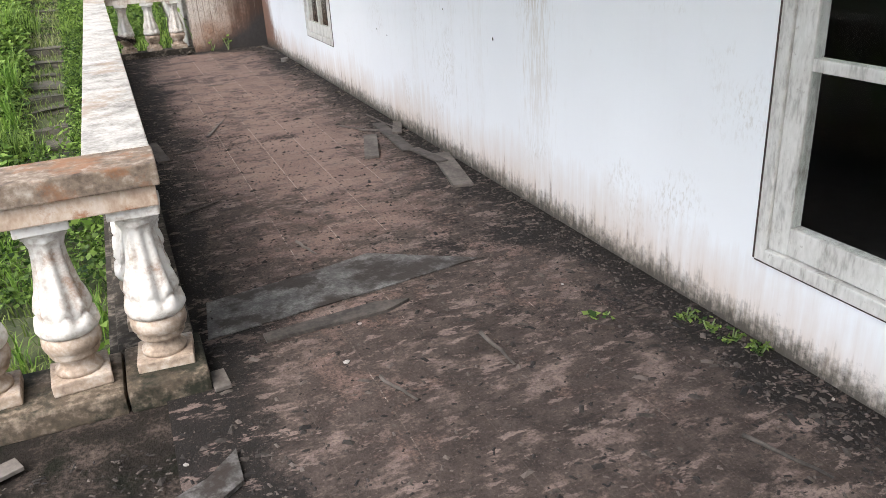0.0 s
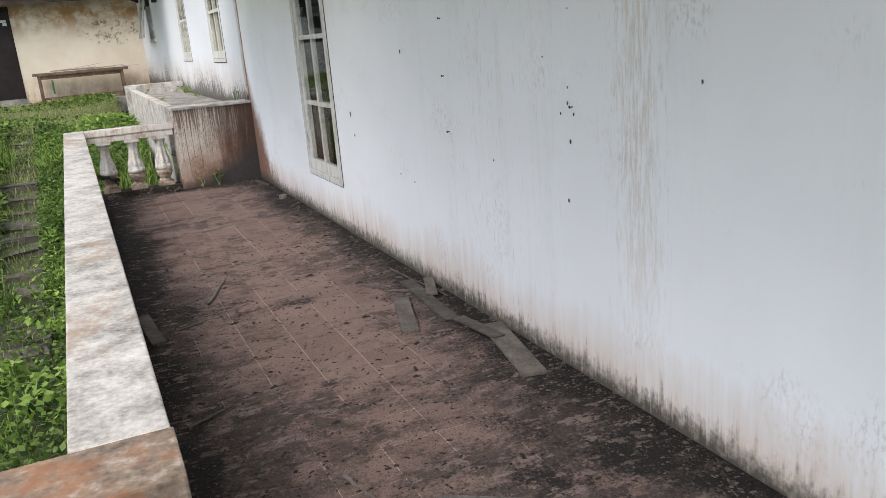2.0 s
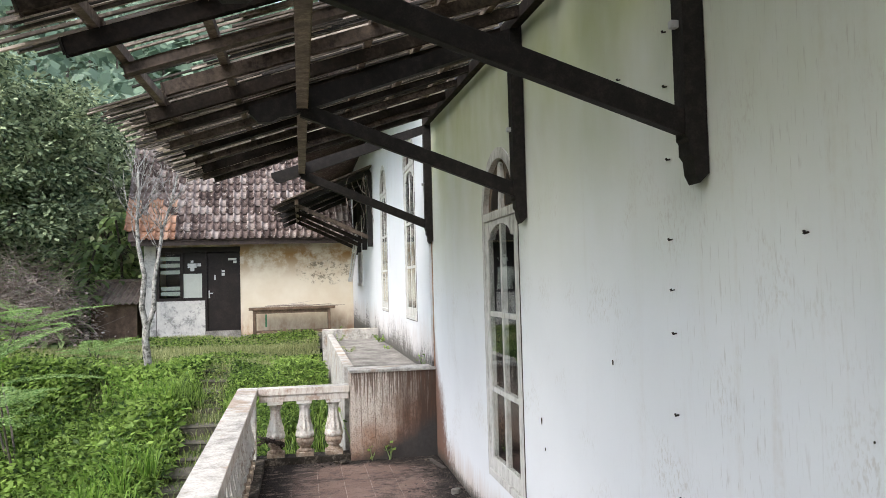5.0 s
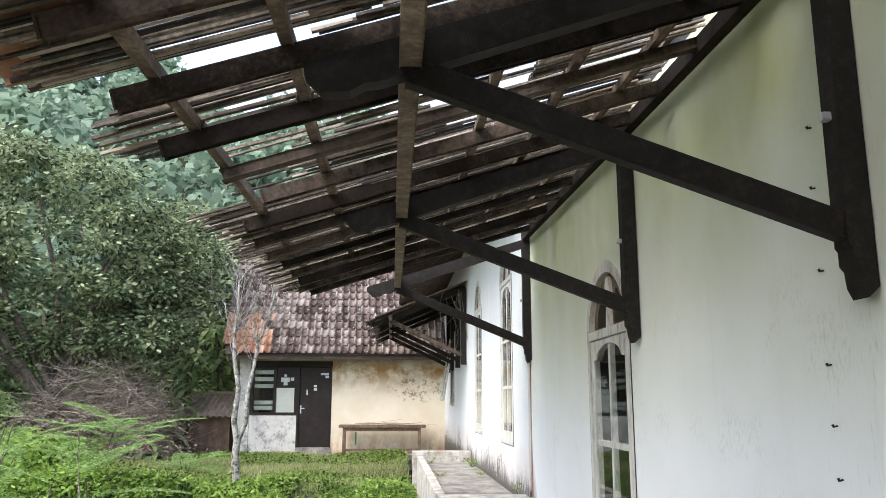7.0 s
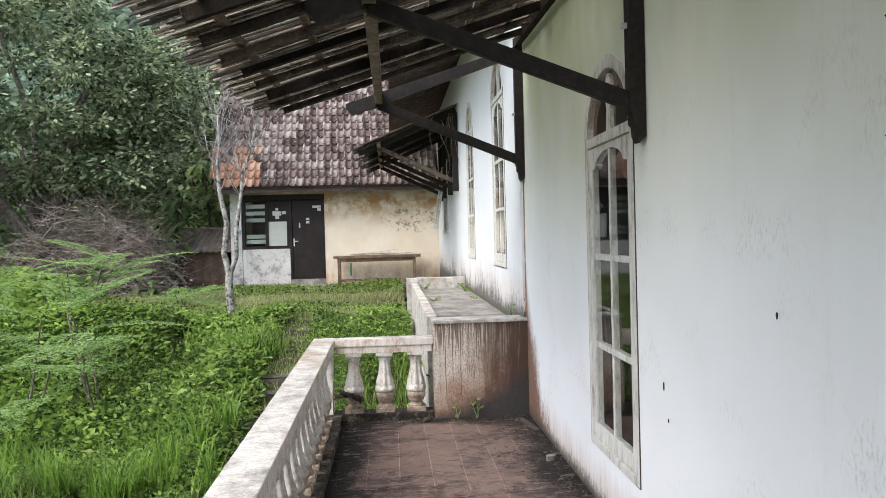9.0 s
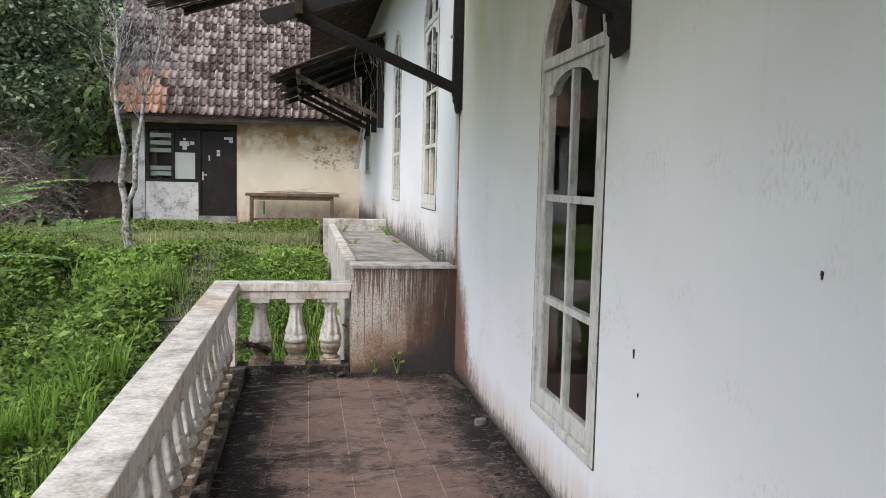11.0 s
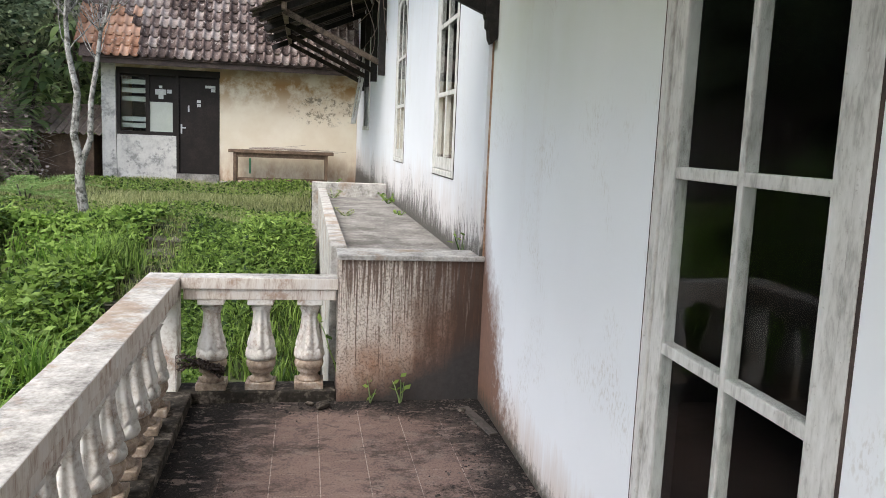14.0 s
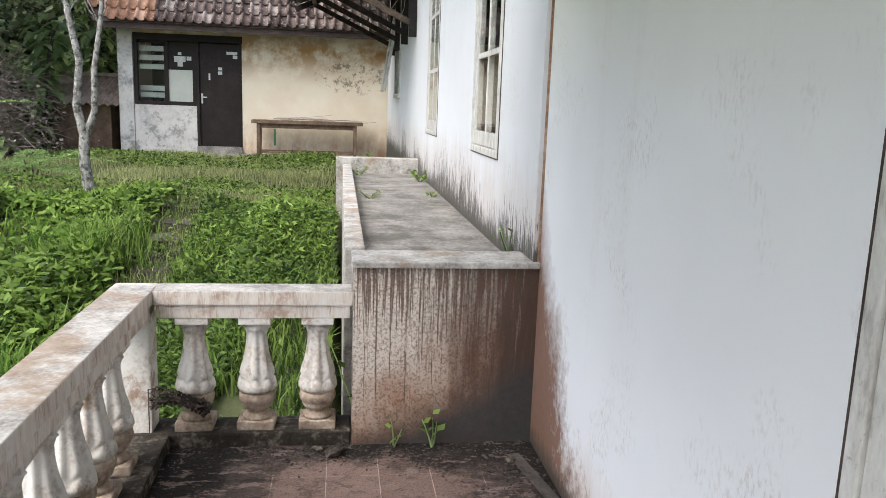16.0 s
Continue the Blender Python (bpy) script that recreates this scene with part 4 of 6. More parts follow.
for y in RAFTERS:
    broken = 5.0 < y < 5.8
    lo = rng.uniform(-0.24, -0.1) if broken else rng.uniform(-0.3, -0.24)
    a, b = (lo, y, aw(lo, y, 0.035)), (XW - 0.02, y + rng.uniform(-0.03, 0.03), aw(XW - 0.02, y, 0.035))
    part("rafter", beam(bmesh.new(), a, b, 0.036, 0.042, 0.009), M["old_wood"], awning)
for x in (-0.17, 0.16, 0.83, 1.16, 1.48):
    for ya, yb in ((-2.2, 1.4), (1.4, 4.75), (4.75, 9.18)):
        part("batten", beam(bmesh.new(), (x, ya, aw(x, ya, 0.083)), (x + rng.uniform(-0.02, 0.02), yb, aw(x, yb, 0.083)), 0.035, 0.026), M["purlin"], awning, "pale weathered batten")


def strips():
    """Strips of split bamboo lying on the battens; the nearest are pieces of their own."""
    verts, faces, count = [], [], 0
    y = -2.15
    while y < 9.14:
        w = rng.uniform(0.008, 0.019)
        hole = 4.32 < y < 4.58 or 5.0 < y < 5.88
        pieces = [(rng.uniform(-0.5, -0.36), rng.uniform(0.3, 0.8)), (0.0, 1.72)] if not hole else [(rng.uniform(0.2, 0.5) if y < 4.7 else rng.uniform(0.0, 0.3), rng.uniform(0.7, 1.2)), (1.0, 1.7)]
        if hole and rng.random() < 0.06:
            pieces[0] = (rng.uniform(-0.36, -0.2), 0.7)
        for a, b in pieces:
            if b <= a or rng.random() < (0.12 if hole else 0.05):
                continue
            if a == 0.0:
                a = pieces[0][1] + rng.uniform(-0.3, 0.02)
            b -= rng.uniform(0, 0.12)
            lift = rng.uniform(0.1, 0.125)
            skew = rng.uniform(-0.02, 0.02)
            bm = beam(bmesh.new(), (a, y, aw(a, y, lift)), (b, y + skew, aw(b, y, lift + rng.uniform(-0.008, 0.012))), w, rng.uniform(0.006, 0.011), 0)
            if y > 4.0 and count < 295:
                count += 1
                part("bamboo_strip", bm, M["reed_piece"], awning)
            else:
                k = len(verts)
                verts.extend(v.co.copy() for v in bm.verts)
                bm.verts.index_update()
                faces.extend(tuple(k + v.index for v in f.verts) for f in bm.faces)
                bm.free()
        y += w * rng.uniform(0.8, 1.35) + (rng.uniform(0.006, 0.02) if rng.random() < 0.1 else 0)
    ob = new("bamboo_covering", mesh_of("bamboo_covering", verts, faces, M["reed"]))
    ob.parent = awning
    ob["kind"] = "stuff"


strips()


def eave_tiles():
    """Clay tiles left lying on the eave."""
    for k in range(6):
        y = 4.16 - 0.2 * k
        bm = bmesh.new()
        prof = [(0.1 * math.cos(a), 0.055 * math.sin(a)) for a in [math.pi * i / 8 for i in range(9)]]
        prism(bm, prof + [(u * 0.86, v * 0.76 - 0.001) for u, v in prof[::-1]], 0, -0.17, 0.17)
        o = part("roof_tile", bm, M["roof_new"], None, smooth=False)
        o.matrix_basis = pose(-0.36 + 0.015 * (k % 2), y, aw(-0.36, y, 0.128), 0, -17.7, 3 * (k % 3) - 3)
        tagged(o, "red clay roof tile left on the awning's eave", "roof tile", "clay tiles on the awning")


eave_tiles()

# ---- far awning ----
def far_awning():
    def az(x, dz=0.0):
        return 2.95 + 0.42 * (x - 0.1) + dz
    a = thing("awning", pose(0, 0, 0), "small ruined awning of grey boards on thin struts", "awning")
    r = random.Random(5)
    for y in (15.4, 16.6, 17.8, 19.0):
        part("post", boxed(XF - 0.09, XF - 0.002, y - 0.04, y + 0.04, 2.3, az(1.6)), M["dark_wood"], a)
        part("strut", beam(bmesh.new(), (XF - 0.06, y, 2.45), (0.42, y, az(0.42) - 0.06), 0.06, 0.07), M["old_wood"], a)
        part("rafter", beam(bmesh.new(), (0.12, y, az(0.12, -0.02)), (XF - 0.02, y, az(XF, -0.02)), 0.06, 0.08), M["dark_wood"], a)
    part("purlin", beam(bmesh.new(), (0.42, 15.2, az(0.42) - 0.02), (0.42, 19.2, az(0.42) - 0.02), 0.06, 0.08), M["purlin"], a)
    y = 15.15
    while y < 19.2:
        w = r.uniform(0.07, 0.14)
        lo = r.uniform(0.0, 0.22)
        part("board", beam(bmesh.new(), (lo, y, az(lo, 0.05 + r.uniform(0, 0.03))), (XF - 0.02, y + r.uniform(-0.02, 0.02), az(XF, 0.05)), w, 0.02, 0.0), M["old_wood"], a)
        y += w * r.uniform(0.9, 1.15)
    verts, faces = [], []
    for k in range(7):
        limb(verts, faces, (XF - 0.1 + r.uniform(-0.3, 0.02), 15.2 + r.uniform(0, 0.5), az(1.5)), (r.uniform(-0.3, 0.1), r.uniform(-0.3, 0.3), -1), r.uniform(0.5, 1.4), 0.008, 0.004, r, 7, 0.35, 4)
    ob = new("loose_cable", mesh_of("loose_cable", verts, faces, M["brush"]))
    ob.parent = a


far_awning()

# ---- hut ----
def hut():
    h = thing("hut", pose(0, 0, 0), "small yellowed plaster hut with a mossy clay tile roof", "house")
    x0, x1, y0, z0, zt = -3.07, XF, YHUT, 0.35, 2.85
    # front with the openings of window and door
    part("front_wall", boxed(-0.94, x1 - 0.002, y0, y0 + 0.16, z0, zt), M["hut_wall"], h)
    part("wall_over_door", boxed(x0 + 0.24, -0.94, y0, y0 + 0.16, 2.56, zt), M["hut_wall"], h)
    part("side_wall", boxed(x0, x0 + 0.16, y0 + 0.17, 25.85, z0, zt), M["hut_wall"], h)
    part("back_wall", boxed(x0, x1 + 0.5, 25.85, 26, z0, zt), M["hut_wall"], h)
    part("window_apron", boxed(x0 + 0.25, -1.74, y0, y0 + 0.16, z0, 1.37), M["hut_base"], h, "flaking grey-white plaster below the window")
    part("corner_pier", boxed(x0 - 0.012, x0 + 0.24, y0 - 0.012, y0 + 0.17, z0, zt - 0.004), M["hut_base"], h, "grey-white plastered corner")
    part("plinth", boxed(x0 - 0.3, x1, y0 - 0.75, y0 + 0.0, 0.2, 0.535, 0.01), M["concrete"], h, "grey concrete plinth")
    # closes the hut's room; its near-black colour stands in for shade
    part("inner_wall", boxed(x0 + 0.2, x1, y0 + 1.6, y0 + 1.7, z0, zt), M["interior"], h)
    part("gable", prism(bmesh.new(), [(y0, zt - 0.1), (26, zt - 0.1), (23.1, 5.5)], 0, x0, x0 + 0.15), M["hut_wall"], h)
    part("fascia", boxed(x0 - 0.2, x1 + 0.4, y0 - 0.5, y0 - 0.47, 2.64, 2.8), M["fascia"], h)
    part("soffit", boxed(x0 - 0.1, x1, y0 - 0.47, y0, 2.74, 2.77), M["fascia"], h)
    part("lintel", boxed(x0 + 0.25, -0.93, y0 - 0.004, y0 + 0.1, 2.5, 2.62), M["door"], h)
    # window
    w = part("window", boxed(x0 + 0.25, -1.74, y0 + 0.1, y0 + 0.12, 2.46, 2.5), M["door"], h)
    for a, b, c, d in ((-2.82, -2.76, 1.37, 2.5), (-2.30, -2.23, 1.44, 2.5), (-1.81, -1.74, 1.37, 2.5), (-2.76, -1.81, 1.37, 1.44)):
        part("window_frame", boxed(a, b, y0 + 0.03, y0 + 0.11, c, d), M["door"], w)
    part("panel", boxed(-2.23, -1.81, y0 + 0.06, y0 + 0.075, 1.44, 2.0), M["frosted"], w, "pale green panel behind the glass")
    part("upper_panel", boxed(-2.23, -1.81, y0 + 0.06, y0 + 0.075, 2.0, 2.46), M["door"], w)
    part("pane", boxed(-2.76, -2.30, y0 + 0.06, y0 + 0.066, 1.44, 2.46), M["glass"], w)
    for z in (1.5, 1.62, 2.0, 2.16, 2.32):
        part("louvre", boxed(-2.76, -2.30, y0 + 0.2, y0 + 0.22, z, z + 0.09), M["frosted"], w, "pale louvre blade")
    for a, b, c, d in ((-2.13, -1.93, 2.14, 2.24), (-2.07, -1.98, 2.06, 2.14), (-1.91, -1.83, 2.17, 2.24), (-2.06, -2.0, 2.26, 2.31)):
        part("notice", boxed(a, b, y0 + 0.052, y0 + 0.059, c, d), M["paper"], w, "faded paper notice")
    # door
    for a, b in ((-1.74, -1.69), (-0.99, -0.94)):
        part("door_frame", boxed(a, b, y0 - 0.01, y0 + 0.1, 0.55, 2.5), M["door"], h)
    d = part("door", boxed(-1.69, -0.99, y0 + 0.03, y0 + 0.07, 0.66, 2.48, 0.006), M["door"], h)
    part("threshold", boxed(-1.74, -0.94, y0 - 0.06, y0 + 0.1, 0.53, 0.655), M["concrete"], h)
    part("handle_plate", boxed(-1.665, -1.635, y0 + 0.02, y0 + 0.029, 1.42, 1.6), M["steel"], d)
    part("handle", boxed(-1.66, -1.56, y0 - 0.02, y0 + 0.0, 1.52, 1.545, 0.006), M["steel"], d)
    for a, b, c, e in ((-1.21, -1.02, 2.3, 2.35), (-1.1, -1.02, 2.23, 2.29), (-1.36, -1.29, 2.02, 2.07), (-1.36, -1.29, 1.94, 2.0), (-1.53, -1.5, 1.84, 1.96)):
        part("sticker", boxed(a, b, y0 + 0.024, y0 + 0.0285, c, e), M["paper"], d, "small pale sticker")
    part("paint_mark", boxed(-0.38, -0.34, y0 - 0.003, y0 + 0.001, 0.7, 1.0), M["green_paint"], h)
    return h


HUT = hut()


def roof_of_hut():
    """Wavy clay tiles in courses; the lower courses are pieces of their own."""
    p = math.radians(48)
    pitch, course = 0.158, 0.272
    base_y, base_z = YHUT - 0.56, 2.76
    cols, rows = 38, 15
    us = [0.0, 0.1, 0.2, 0.3, 0.42, 0.7, 1.0]

    def profile(u):
        return 0.04 * math.exp(-((u - 0.18) / 0.13) ** 2) + 0.016 * ((u - 0.65) / 0.35) ** 2 - 0.016
    vs = []
    for dz in (0.0, -0.014):
        for s in (0.0, 1.0):
            for u in us:
                vs.append((u * pitch * 1.0, s * course * 1.12, profile(u) + dz + 0.038 * (1 - s)))
    fs = []
    for i in range(6):
        fs += [(i, i + 1, i + 8, i + 7), (14 + i, 21 + i, 22 + i, 15 + i), (i, 14 + i, 15 + i, i + 1)]
    turn = pose(0, 0, 0, math.degrees(p))
    tiles = {k: mesh_of("roof_tile", vs, fs, M[k], True) for k in ("roof_tile", "roof_new")}
    deck = part("roof", bmesh.new(), M["fascia"], HUT)
    me = deck.data
    me.from_pydata([(-3.33, base_y + 0.02, base_z - 0.02), (2.4, base_y + 0.02, base_z - 0.02), (2.4, base_y + 2.7, base_z + 2.7 * math.tan(p) - 0.02), (-3.6, base_y + 2.7, base_z + 2.7 * math.tan(p) - 0.02), (-3.6, 26.4, 2.7), (2.4, 26.4, 2.7)], [], [(0, 1, 2, 3), (3, 2, 5, 4)])
    r = random.Random(3)
    verts, faces, count = [], [], 0
    for j in range(rows):
        for i in range(cols):
            x = -3.42 - 0.012 * j + i * pitch + r.uniform(-0.003, 0.003)
            y, z = base_y + j * course * math.cos(p), base_z + j * course * math.sin(p)
            m = Matrix.Translation((x, y, z + r.uniform(-0.004, 0.006))) @ turn @ pose(0, 0, 0, 0, 0, r.uniform(-0.8, 0.8))
            if i < 2 and j == 0:
                continue
            fresh = i < 7 and j < 5 and r.random() < 1.0 - 0.14 * j
            if (j < 10 and count < 300) or fresh:
                count += 1
                o = new("roof_tile", tiles["roof_new" if fresh else "roof_tile"])
                o.parent = deck
                o.matrix_basis = m
                if fresh:
                    o["label"] = "newer orange clay tile"
            else:
                k = len(verts)
                verts.extend(m @ Vector(v) for v in vs)
                faces.extend(tuple(k + q for q in f) for f in fs)
    rest = new("roof_tiles", mesh_of("roof_tiles", verts, faces, M["roof_rest"], True))
    rest.parent = deck
    rest["kind"] = "stuff"
    top = (base_y + rows * course * math.cos(p), base_z + rows * course * math.sin(p))
    part("ridge", beam(bmesh.new(), (-3.66, top[0], top[1] + 0.03), (2.4, top[0], top[1] + 0.03), 0.22, 0.1, 0.03), M["roof_rest"], HUT)


roof_of_hut()


def bench():
    b = thing("bench", pose(0.26, 20.45, 0.535), "long bare wooden bench table against the hut wall", "bench")
    part("top", boxed(-0.98, 0.98, -0.2, 0.22, 0.58, 0.64, 0.006), M["bench"], b)
    part("apron", boxed(-0.85, 0.85, -0.16, -0.13, 0.5, 0.58), M["bench"], b)
    for x in (-0.86, 0.84):
        for y in (-0.15, 0.17):
            part("leg", boxed(x - 0.03, x + 0.03, y - 0.03, y + 0.03, 0, 0.58, 0.004), M["bench"], b)
    part("stretcher", boxed(-0.83, 0.81, -0.16, -0.12, 0.06, 0.1), M["bench"], b)
    part("stretcher", boxed(-0.83, 0.81, 0.15, 0.19, 0.06, 0.1), M["bench"], b)
    r = random.Random(8)
    verts, faces = [], []
    for k in range(14):
        limb(verts, faces, (r.uniform(-0.8, 0.1), r.uniform(-0.12, 0.15), 0.652 + 0.006 * (k % 4)), (1, r.uniform(-0.08, 0.08), 0), r.uniform(0.5, 1.15), 0.008, 0.004, r, 5, 0.05, 4)
    s = new("bundle_of_sticks", mesh_of("bundle_of_sticks", verts, faces, M["brush"]))
    s.matrix_basis = pose(0.26, 20.45, 0.54)
    tagged(s, "loose bundle of dry sticks lying on the bench", "sticks", kind="stuff")


bench()


def shed():
    s = thing("shed", pose(-3.78, 21.5, 0.38), "small low shed with a rusty corrugated roof", "shed")
    part("wall", boxed(-0.5, 0.5, -0.5, 0.7, 0, 0.95), M["bench"], s)
    vs, fs = [], []
    k = 40
    for i in range(k + 1):
        x = -0.7 + 1.4 * i / k
        dz = 0.03 * math.sin(i * math.pi * 0.5)
        vs += [(x, -0.75, 0.98 + dz), (x, 0.8, 1.5 + dz), (x, -0.75, 0.965 + dz), (x, 0.8, 1.485 + dz)]
    for i in range(k):
        a = 4 * i
        fs += [(a, a + 4, a + 5, a + 1), (a + 2, a + 3, a + 7, a + 6), (a, a + 2, a + 6, a + 4)]
    r = new("roof", mesh_of("roof", vs, fs, M["tin"]))
    r.parent = s
    part("ridge", boxed(-0.72, 0.72, 0.72, 0.84, 1.48, 1.55, 0.01), M["tin"], s)


shed()

# ---- ground ----
def ground():
    xs = np.concatenate((np.linspace(-150, -16, 24), np.linspace(-15, 3, 90), np.linspace(5, 90, 16)))
    ys = np.concatenate((np.linspace(-60, -6, 12), np.linspace(-5, 24, 130), np.linspace(26, 150, 40)))
    gx, gy = np.meshgrid(xs, ys)
    gz = ground_z(gx, gy)
    gz = np.where((gx > -0.14) & (gy < 9.8), -1.1, gz)
    gz = np.where((gx > 0.9) & (gy < 24.5), -1.1, gz)
    v = np.stack((gx, gy, gz), -1).reshape(-1, 3)
    w = len(xs)
    i = (np.arange(len(ys) - 1)[:, None] * w + np.arange(w - 1)).ravel()
    f = np.stack((i, i + 1, i + w + 1, i + w), 1)
    me = fast_mesh("ground", v, f, M["soil"])
    me.shade_smooth()
    tagged(new("ground", me), "uneven grassy soil of garden, bank and wooded hill", "ground", kind="structure")


ground()
# ---- garden ----
G = np.random.default_rng(7)


def spread(x0, x1, y0, y1, n, keep=None):
    p = np.stack((G.uniform(x0, x1, n), G.uniform(y0, y1, n)), 1)
    ok = ~((p[:, 0] > -0.2) & (p[:, 1] < 9.76)) & ~((p[:, 0] > 0.8) & (p[:, 1] < 21)) & ~((p[:, 0] > -3.4) & (p[:, 1] > 20.1)) & ~((p[:, 0] > -4.3) & (p[:, 1] < 2.47))
    if keep is not None:
        ok &= keep(p)
    p = p[ok]
    return np.concatenate((p, ground_z(p[:, 0], p[:, 1])[:, None]), 1)


def patch(p, s, seed):
    """Smooth patchiness from sums of waves, 0 to 1."""
    g = np.random.default_rng(seed)
    v = np.zeros(len(p))
    for k in range(7):
        a = g.uniform(0, 6.28)
        f = s * g.uniform(0.6, 2.2)
        v += np.sin(f * (p[:, 0] * math.cos(a) + p[:, 1] * math.sin(a)) + g.uniform(0, 6.28))
    return 1 / (1 + np.exp(-v))


def stuff(name, me, label, category):
    return tagged(new(name, me), label, category, kind="stuff")


def off_steps(p):
    return ~((abs(p[:, 0] + 0.85) < 0.34) & (p[:, 1] > 7.9) & (p[:, 1] < 15.2)) | (G.random(len(p)) < 0.4)


# short grass of the low garden, lawn before the hut, long tufts
low = spread(-9, -0.16, -2, 15, 150000, off_steps)
bare = (low[:, 0] > -3.6) & (low[:, 1] > 4.4) & (low[:, 1] < 10.0)
low = low[(patch(low, 1.3, 1) > 0.12) & (~bare | (G.random(len(low)) < 0.3))]
stuff("grass", blades_mesh("grass", low, 0.10, M["grass"], 1, 0.005, 0.9), "short lush green grass of the low garden", "grass")
lawn = spread(-12, 0.85, 12.5, 20.6, 120000, off_steps)
stuff("lawn", blades_mesh("lawn", lawn, 0.115, M["dry_grass"], 2, 0.0045, 0.8), "unmown lawn with pale seed heads before the hut", "grass")
tuft = spread(-6.5, -0.9, 9.4, 15.2, 40000, off_steps)
tuft = tuft[(patch(tuft, 2.6, 5) > 0.9)]
stuff("long_grass", blades_mesh("long_grass", tuft, 0.36, M["weed"], 3, 0.007, 0.8), "tufts of long bright green grass on the bank", "grass")
side = spread(-0.6, 0.86, 9.7, 14.5, 9000)
side = side[patch(side, 2.0, 8) > 0.1]
stuff("rank_grass", blades_mesh("rank_grass", side, 0.17, M["weed"], 4, 0.007, 0.8), "rank green grass beside the upper parapet", "grass")


def arching_tufts():
    """Clumps of long bright blades bowing outwards, thickest over the bank."""
    g = np.random.default_rng(61)
    roots = []
    for k in range(120):
        x, y = g.uniform(-7.0, -1.2), g.uniform(9.8, 14.0)
        m = int(g.integers(18, 60))
        q = np.stack((x + g.normal(0, 0.06, m), y + g.normal(0, 0.06, m)), 1)
        roots.append(np.concatenate((q, ground_z(q[:, 0], q[:, 1])[:, None] + 0.12), 1))
    stuff("arching_grass", blades_mesh("arching_grass", np.concatenate(roots), 0.48, M["tuft"], 62, 0.0085, 1.0, 0.4), "clumps of long bright green arching grass on the bank", "grass")
    roots = []
    for k in range(60):
        x, y = g.uniform(-4.5, -0.25), g.uniform(2.6, 7.0)
        m = int(g.integers(14, 36))
        q = np.stack((x + g.normal(0, 0.04, m), y + g.normal(0, 0.04, m)), 1)
        roots.append(np.concatenate((q, ground_z(q[:, 0], q[:, 1])[:, None]), 1))
    stuff("grass_tufts", blades_mesh("grass_tufts", np.concatenate(roots), 0.2, M["tuft"], 63, 0.006, 0.9, 0.4), "small bright tufts in the garden grass", "grass")


arching_tufts()


def hummock(p):
    """Height of the leafy mass over the ground."""
    bank = smooth_step(-1.0, -1.9, p[:, 0]) * smooth_step(9.5, 11.5, p[:, 1]) * smooth_step(15.1, 13.7, p[:, 1])
    return 0.10 + (0.16 + 0.5 * patch(p, 1.1, 9)) * bank + 0.12 * patch(p, 2.0, 10)


def weeds(name, n, region, size, material, seed, label, thresh, hscale=1.0, shape=2.6):
    p = spread(*region, n, off_steps)
    p = p[patch(p, 1.4, seed) > thresh]
    h = hummock(p) * hscale * (0.35 + 0.65 * G.random(len(p)) ** 0.5)
    p[:, 2] += h
    stuff(name, leaves_mesh(name, p, size, material, seed, shape, 0.12), label, "weeds")


weeds("bank_weeds", 110000, (-7.5, -1.05, 9.6, 15.6), 0.085, M["weed"], 31, "dense dark green narrow-leaved weeds over the bank", 0.1, 1.0, 4.4)
weeds("bright_weeds", 40000, (-7.0, -1.05, 9.4, 15.6), 0.08, M["weed_light"], 32, "bright green young shoots among the weeds", 0.45, 1.12, 4.0)
weeds("garden_weeds", 60000, (-6.0, -0.2, 0.5, 10.5), 0.05, M["weed_dark"], 33, "low mixed weeds in the grass of the garden", 0.42)
weeds("garden_shoots", 8000, (-4.0, -0.2, 1.0, 10.5), 0.075, M["weed_light"], 34, "small bright weed leaves in the grass", 0.6, 1.3, 3.0)
weeds("path_weeds", 40000, (-0.62, 0.85, 9.3, 15.0), 0.05, M["weed_dark"], 35, "green weeds between steps and terrace", 0.2, 1.1, 3.6)
weeds("path_shoots", 7000, (-0.62, 0.85, 9.3, 15.0), 0.065, M["weed_light"], 37, "bright grass and weed shoots beside the parapet", 0.45, 1.4, 6.0)
weeds("lawn_weeds", 60000, (-8.0, 0.85, 12.5, 20.2), 0.05, M["weed"], 38, "patches of low dark weeds in the lawn", 0.5, 0.8, 2.8)
weeds("lawn_edge_weeds", 12000, (-6.0, 0.6, 19.3, 20.5), 0.05, M["weed"], 36, "green weeds along the foot of the hut", 0.3, 0.5, 3.0)


def stone_steps():
    r = random.Random(2)
    for k in range(17):
        y = 8.1 + k * 0.42
        z = float(ground_z(-0.85, y + 0.2))
        bm = boxed(-0.27 - r.uniform(0, 0.05), 0.27 + r.uniform(0, 0.05), -0.02, 0.33, -0.14, 0.045, 0.02)
        bmesh.ops.subdivide_edges(bm, edges=bm.edges[:], cuts=1)
        for v in bm.verts:
            v.co += Vector((r.uniform(-1, 1), r.uniform(-1, 1), r.uniform(-1, 1))) * 0.014
        o = part("stone_step", bm, M["stone"])
        o.matrix_basis = pose(-0.85 + r.uniform(-0.03, 0.03), y + r.uniform(-0.08, 0.08), z - 0.03, r.uniform(-4, 4), r.uniform(-5, 5), r.uniform(-9, 9))
        tagged(o, "mossy worn stone step sunk in the grass", "step", "stone steps up the bank")


stone_steps()


